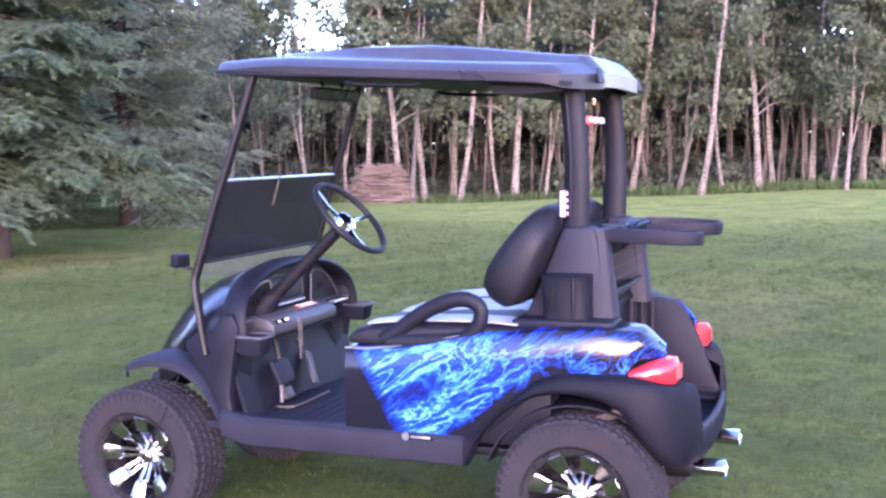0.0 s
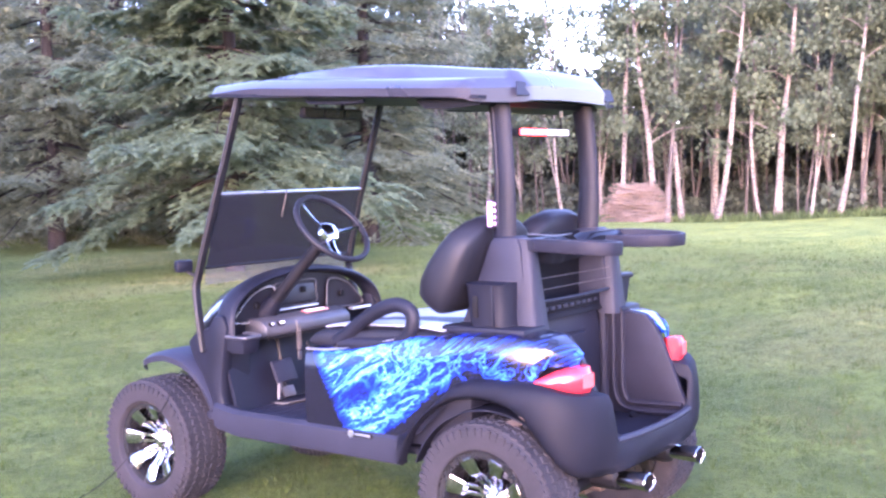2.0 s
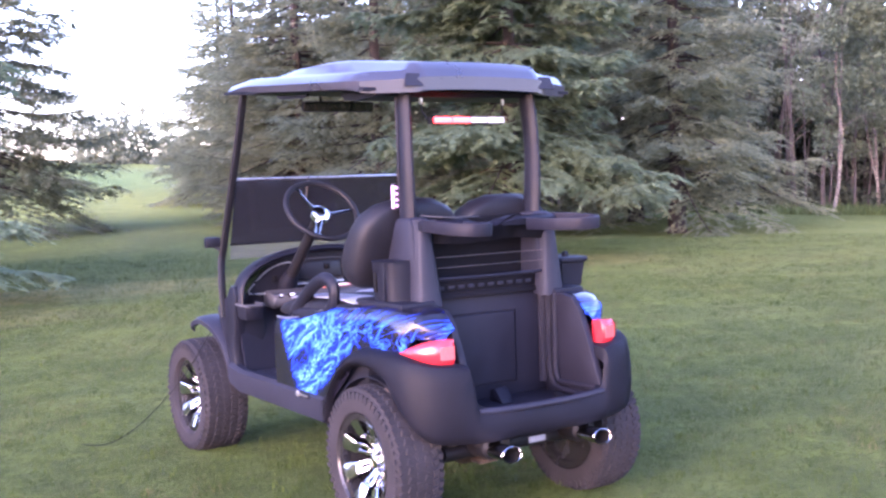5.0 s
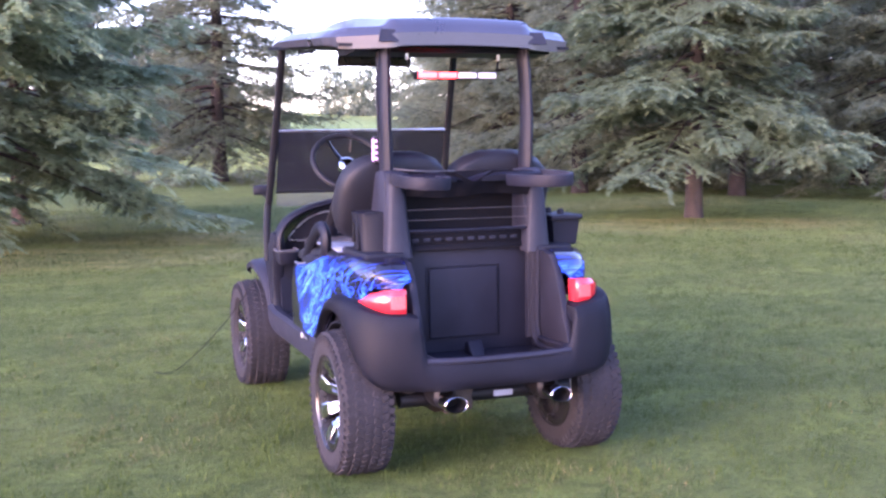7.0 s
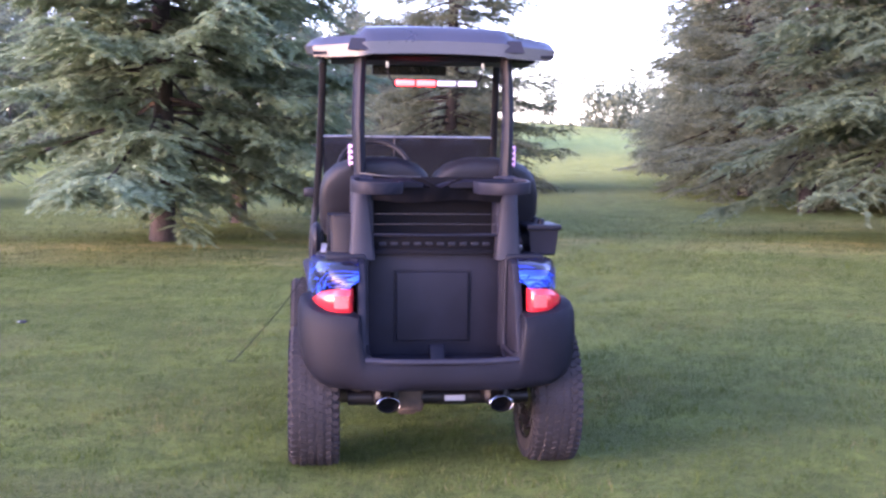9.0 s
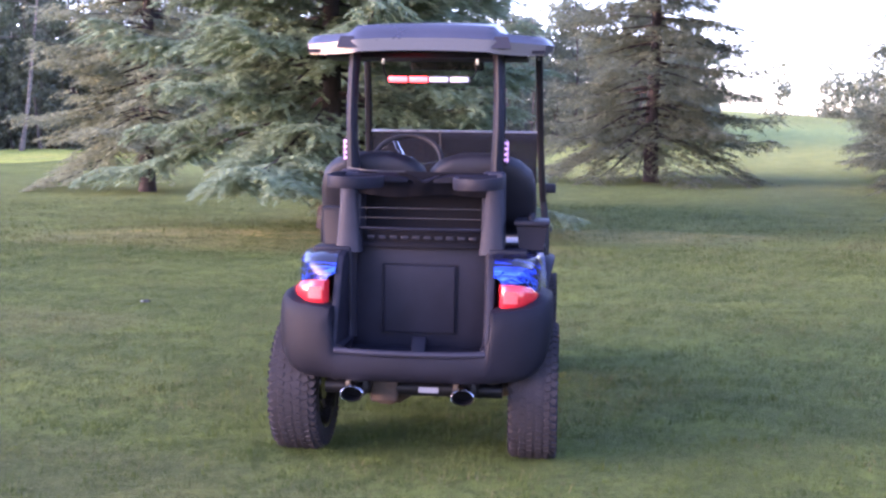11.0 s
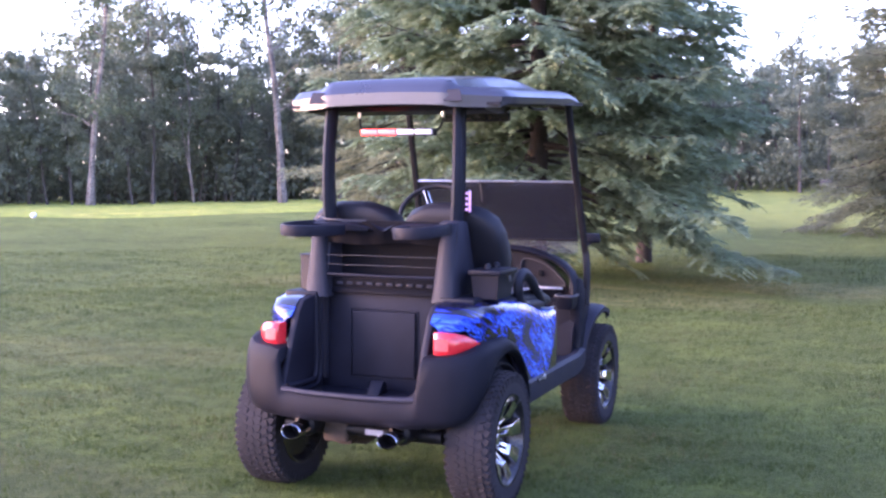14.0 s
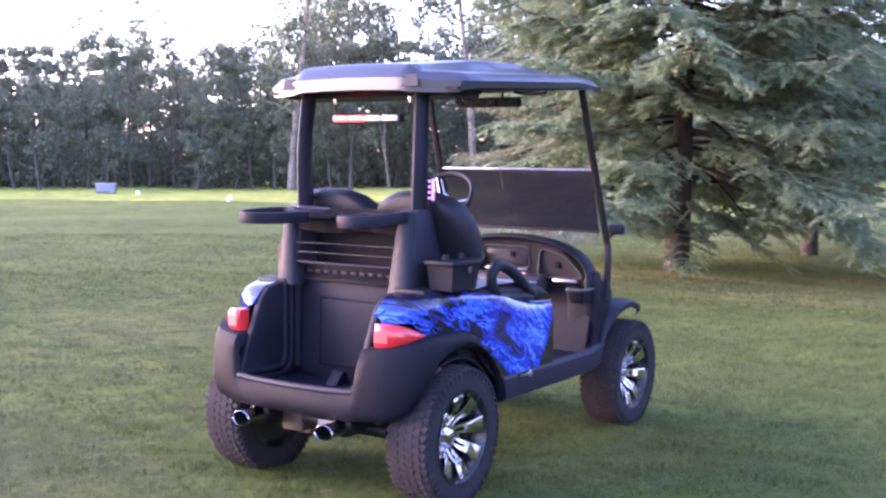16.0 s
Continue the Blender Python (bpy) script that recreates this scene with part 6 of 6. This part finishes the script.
part("frame_rail", join(box((-0.20, 0.75, 0.385), (0.06, 1.9, 0.06), 0.006), box((0.20, 0.75, 0.385), (0.06, 1.9, 0.06), 0.006), box((0, -0.14, 0.385), (0.46, 0.05, 0.055), 0.006)), METAL_BLACK, cart)
part("underbody_tray", box((0, 0.55, 0.41), (0.84, 0.95, 0.03), 0.008), PLASTIC_DARK, cart)
part("engine_cover", box((0.04, 0.18, 0.40), (0.42, 0.34, 0.16), 0.03, 3), METAL_BLACK, cart)
part("front_axle", tube([(-0.36, 1.664, 0.28), (0, 1.64, 0.32), (0.36, 1.664, 0.28)], 0.028, 10), METAL_BLACK, cart)
part("data_plate", box((0.060, -0.2310, 0.340), (0.076, 0.004, 0.022), 0.001), VINYL_GREY, cart, "small worn metal data plate")
part("cross_bar", tube([(-0.34, -0.20, 0.340), (0.34, -0.20, 0.340)], 0.029, 12, smooth=1), METAL_BLACK, cart)
for cx in (-0.201, 0.205):
    tip = []
    for y, r in ((-0.425, 0.0405), (-0.427, 0.0390), (-0.425, 0.0372), (-0.420, 0.0368)):
        tip.append([(cx + r * 1.05 * math.cos(a), y, 0.360 + 0.72 * r * math.sin(a)) for a in np.linspace(0, 2 * math.pi, 25)[:-1]])
    outer = [[(cx + r * 1.05 * math.cos(a), y, 0.360 + 0.72 * r * math.sin(a)) for a in np.linspace(0, 2 * math.pi, 25)[:-1]] for y, r in ((-0.30, 0.030), (-0.33, 0.036), (-0.40, 0.039), (-0.425, 0.041))]
    ex = part("exhaust_tip", loft(outer + tip, True, False, False), CHROME, cart, "oval chrome exhaust tip")
    part("exhaust_pipe", tube([(cx, -0.30, 0.360), (cx, -0.15, 0.36), (cx * 0.8, 0.02, 0.375)], 0.030, 10), METAL_BLACK, ex)
    part("muffler", lathe([(0.030, -0.325), (0.044, -0.315), (0.048, -0.30), (0.048, -0.14), (0.042, -0.13), (0.020, -0.125)], 20, "y", (cx, 0, 0.366)), METAL_BLACK, ex, "black muffler can")
    cup = lathe([(0, 0.07), (0.0366, 0.07), (0.0364, -0.004)], 20, "y")
    bmesh.ops.transform(cup, matrix=Matrix.Translation((cx, -0.417, 0.360)) @ Matrix.Diagonal((1.05, 1, 0.72, 1)), verts=cup.verts)
    part("tip_inside", cup, CABLE_BLACK, ex)


# ---- things on the grass ----
def drape(pts, lift):
    return [(x, y, float(height(x, y)) + lift) for x, y in pts]


cable_pts = [(-0.52, 1.50, 0.62), (-0.60, 1.51, 0.50), (-0.70, 1.53, 0.37), (-0.84, 1.64, 0.20), (-0.93, 1.85, 0.09)] + drape([(-0.99, 2.12), (-1.05, 2.22), (-1.22, 2.42), (-1.46, 2.68), (-1.80, 3.10), (-2.10, 3.38), (-2.46, 3.53)], -0.002)
tagged(part("power_cable", tube(cable_pts, 0.0022, 6), CABLE_BLACK, None), "thin black cable hanging from the cart to the grass", "cable")

plug = group("cable_plug", "small dark grey cable plug lying in the grass", "plug", at=(-2.50, 3.545, float(height(-2.50, 3.545)) + 0.006))
plug.rotation_euler = (0, 0, radians(30))
part("body", box((0, 0, 0.006), (0.046, 0.024, 0.018), 0.006, 2), DASH_GREY, plug)
part("collar", tube([(0.020, 0, 0.006), (0.036, 0, 0.005)], 0.006, 10, smooth=1), CABLE_BLACK, plug)
for sy in (-0.006, 0.006):
    part("prong", box((-0.030, sy, 0.008), (0.016, 0.003, 0.006), 0.001, 1), SILVER, plug)


def tee_marker(x, y):
    z = float(height(x, y))
    t = group("tee_marker", "small white ball-shaped tee marker on the raised green", "tee marker", grp="tee markers", at=(x, y, z))
    part("ball", lathe([(0, 0.21), (0.055, 0.198), (0.092, 0.155), (0.10, 0.11), (0.08, 0.055), (0.03, 0.016)], 16, "z"), WHITE_PAINT, t)
    part("spike", tube([(0, 0, -0.05), (0, 0, 0.04)], 0.03, 8, smooth=1), SILVER, t)


def bench_box(x, y):
    z = float(height(x, y))
    t = group("storage_box", "blue-grey lidded box standing on the raised tee", "storage box", at=(x, y, z))
    t.rotation_euler = (0, 0, radians(40))
    part("body", box((0, 0, 0.25), (0.84, 0.42, 0.40), 0.03), BLUE_GREY, t)
    part("lid", box((0, 0, 0.47), (0.92, 0.48, 0.08), 0.03), VINYL_GREY, t, "pale lid")
    for sx in (-0.36, 0.36):
        part("foot", box((sx, 0, 0.03), (0.08, 0.38, 0.08), 0.01), METAL_BLACK, t)


for x, y in ((-24.0, 24.2), (-33.6, 28.6)):
    tee_marker(x, y)
bench_box(-36.6, 29.4)


def tee_sign(x, y):
    """A small notice board on two posts at the far wood edge."""
    z = float(height(x, y))
    t = group("notice_board", "small pale notice board on two posts by the far wood", "notice board", at=(x, y, z))
    for sx in (-0.28, 0.28):
        part("post", tube([(sx, 0, -0.1), (sx, 0, 1.25)], 0.030, 8, smooth=1), DASH_GREY, t)
    part("panel", box((0.0, 0, 0.55), (0.5, 0.05, 0.30), 0.01), DASH_GREY, t)
    part("cap_rail", box((0.0, 0, 1.23), (0.66, 0.06, 0.06), 0.01), BARK_GREY, t)


tee_sign(-0.70, 56.0)
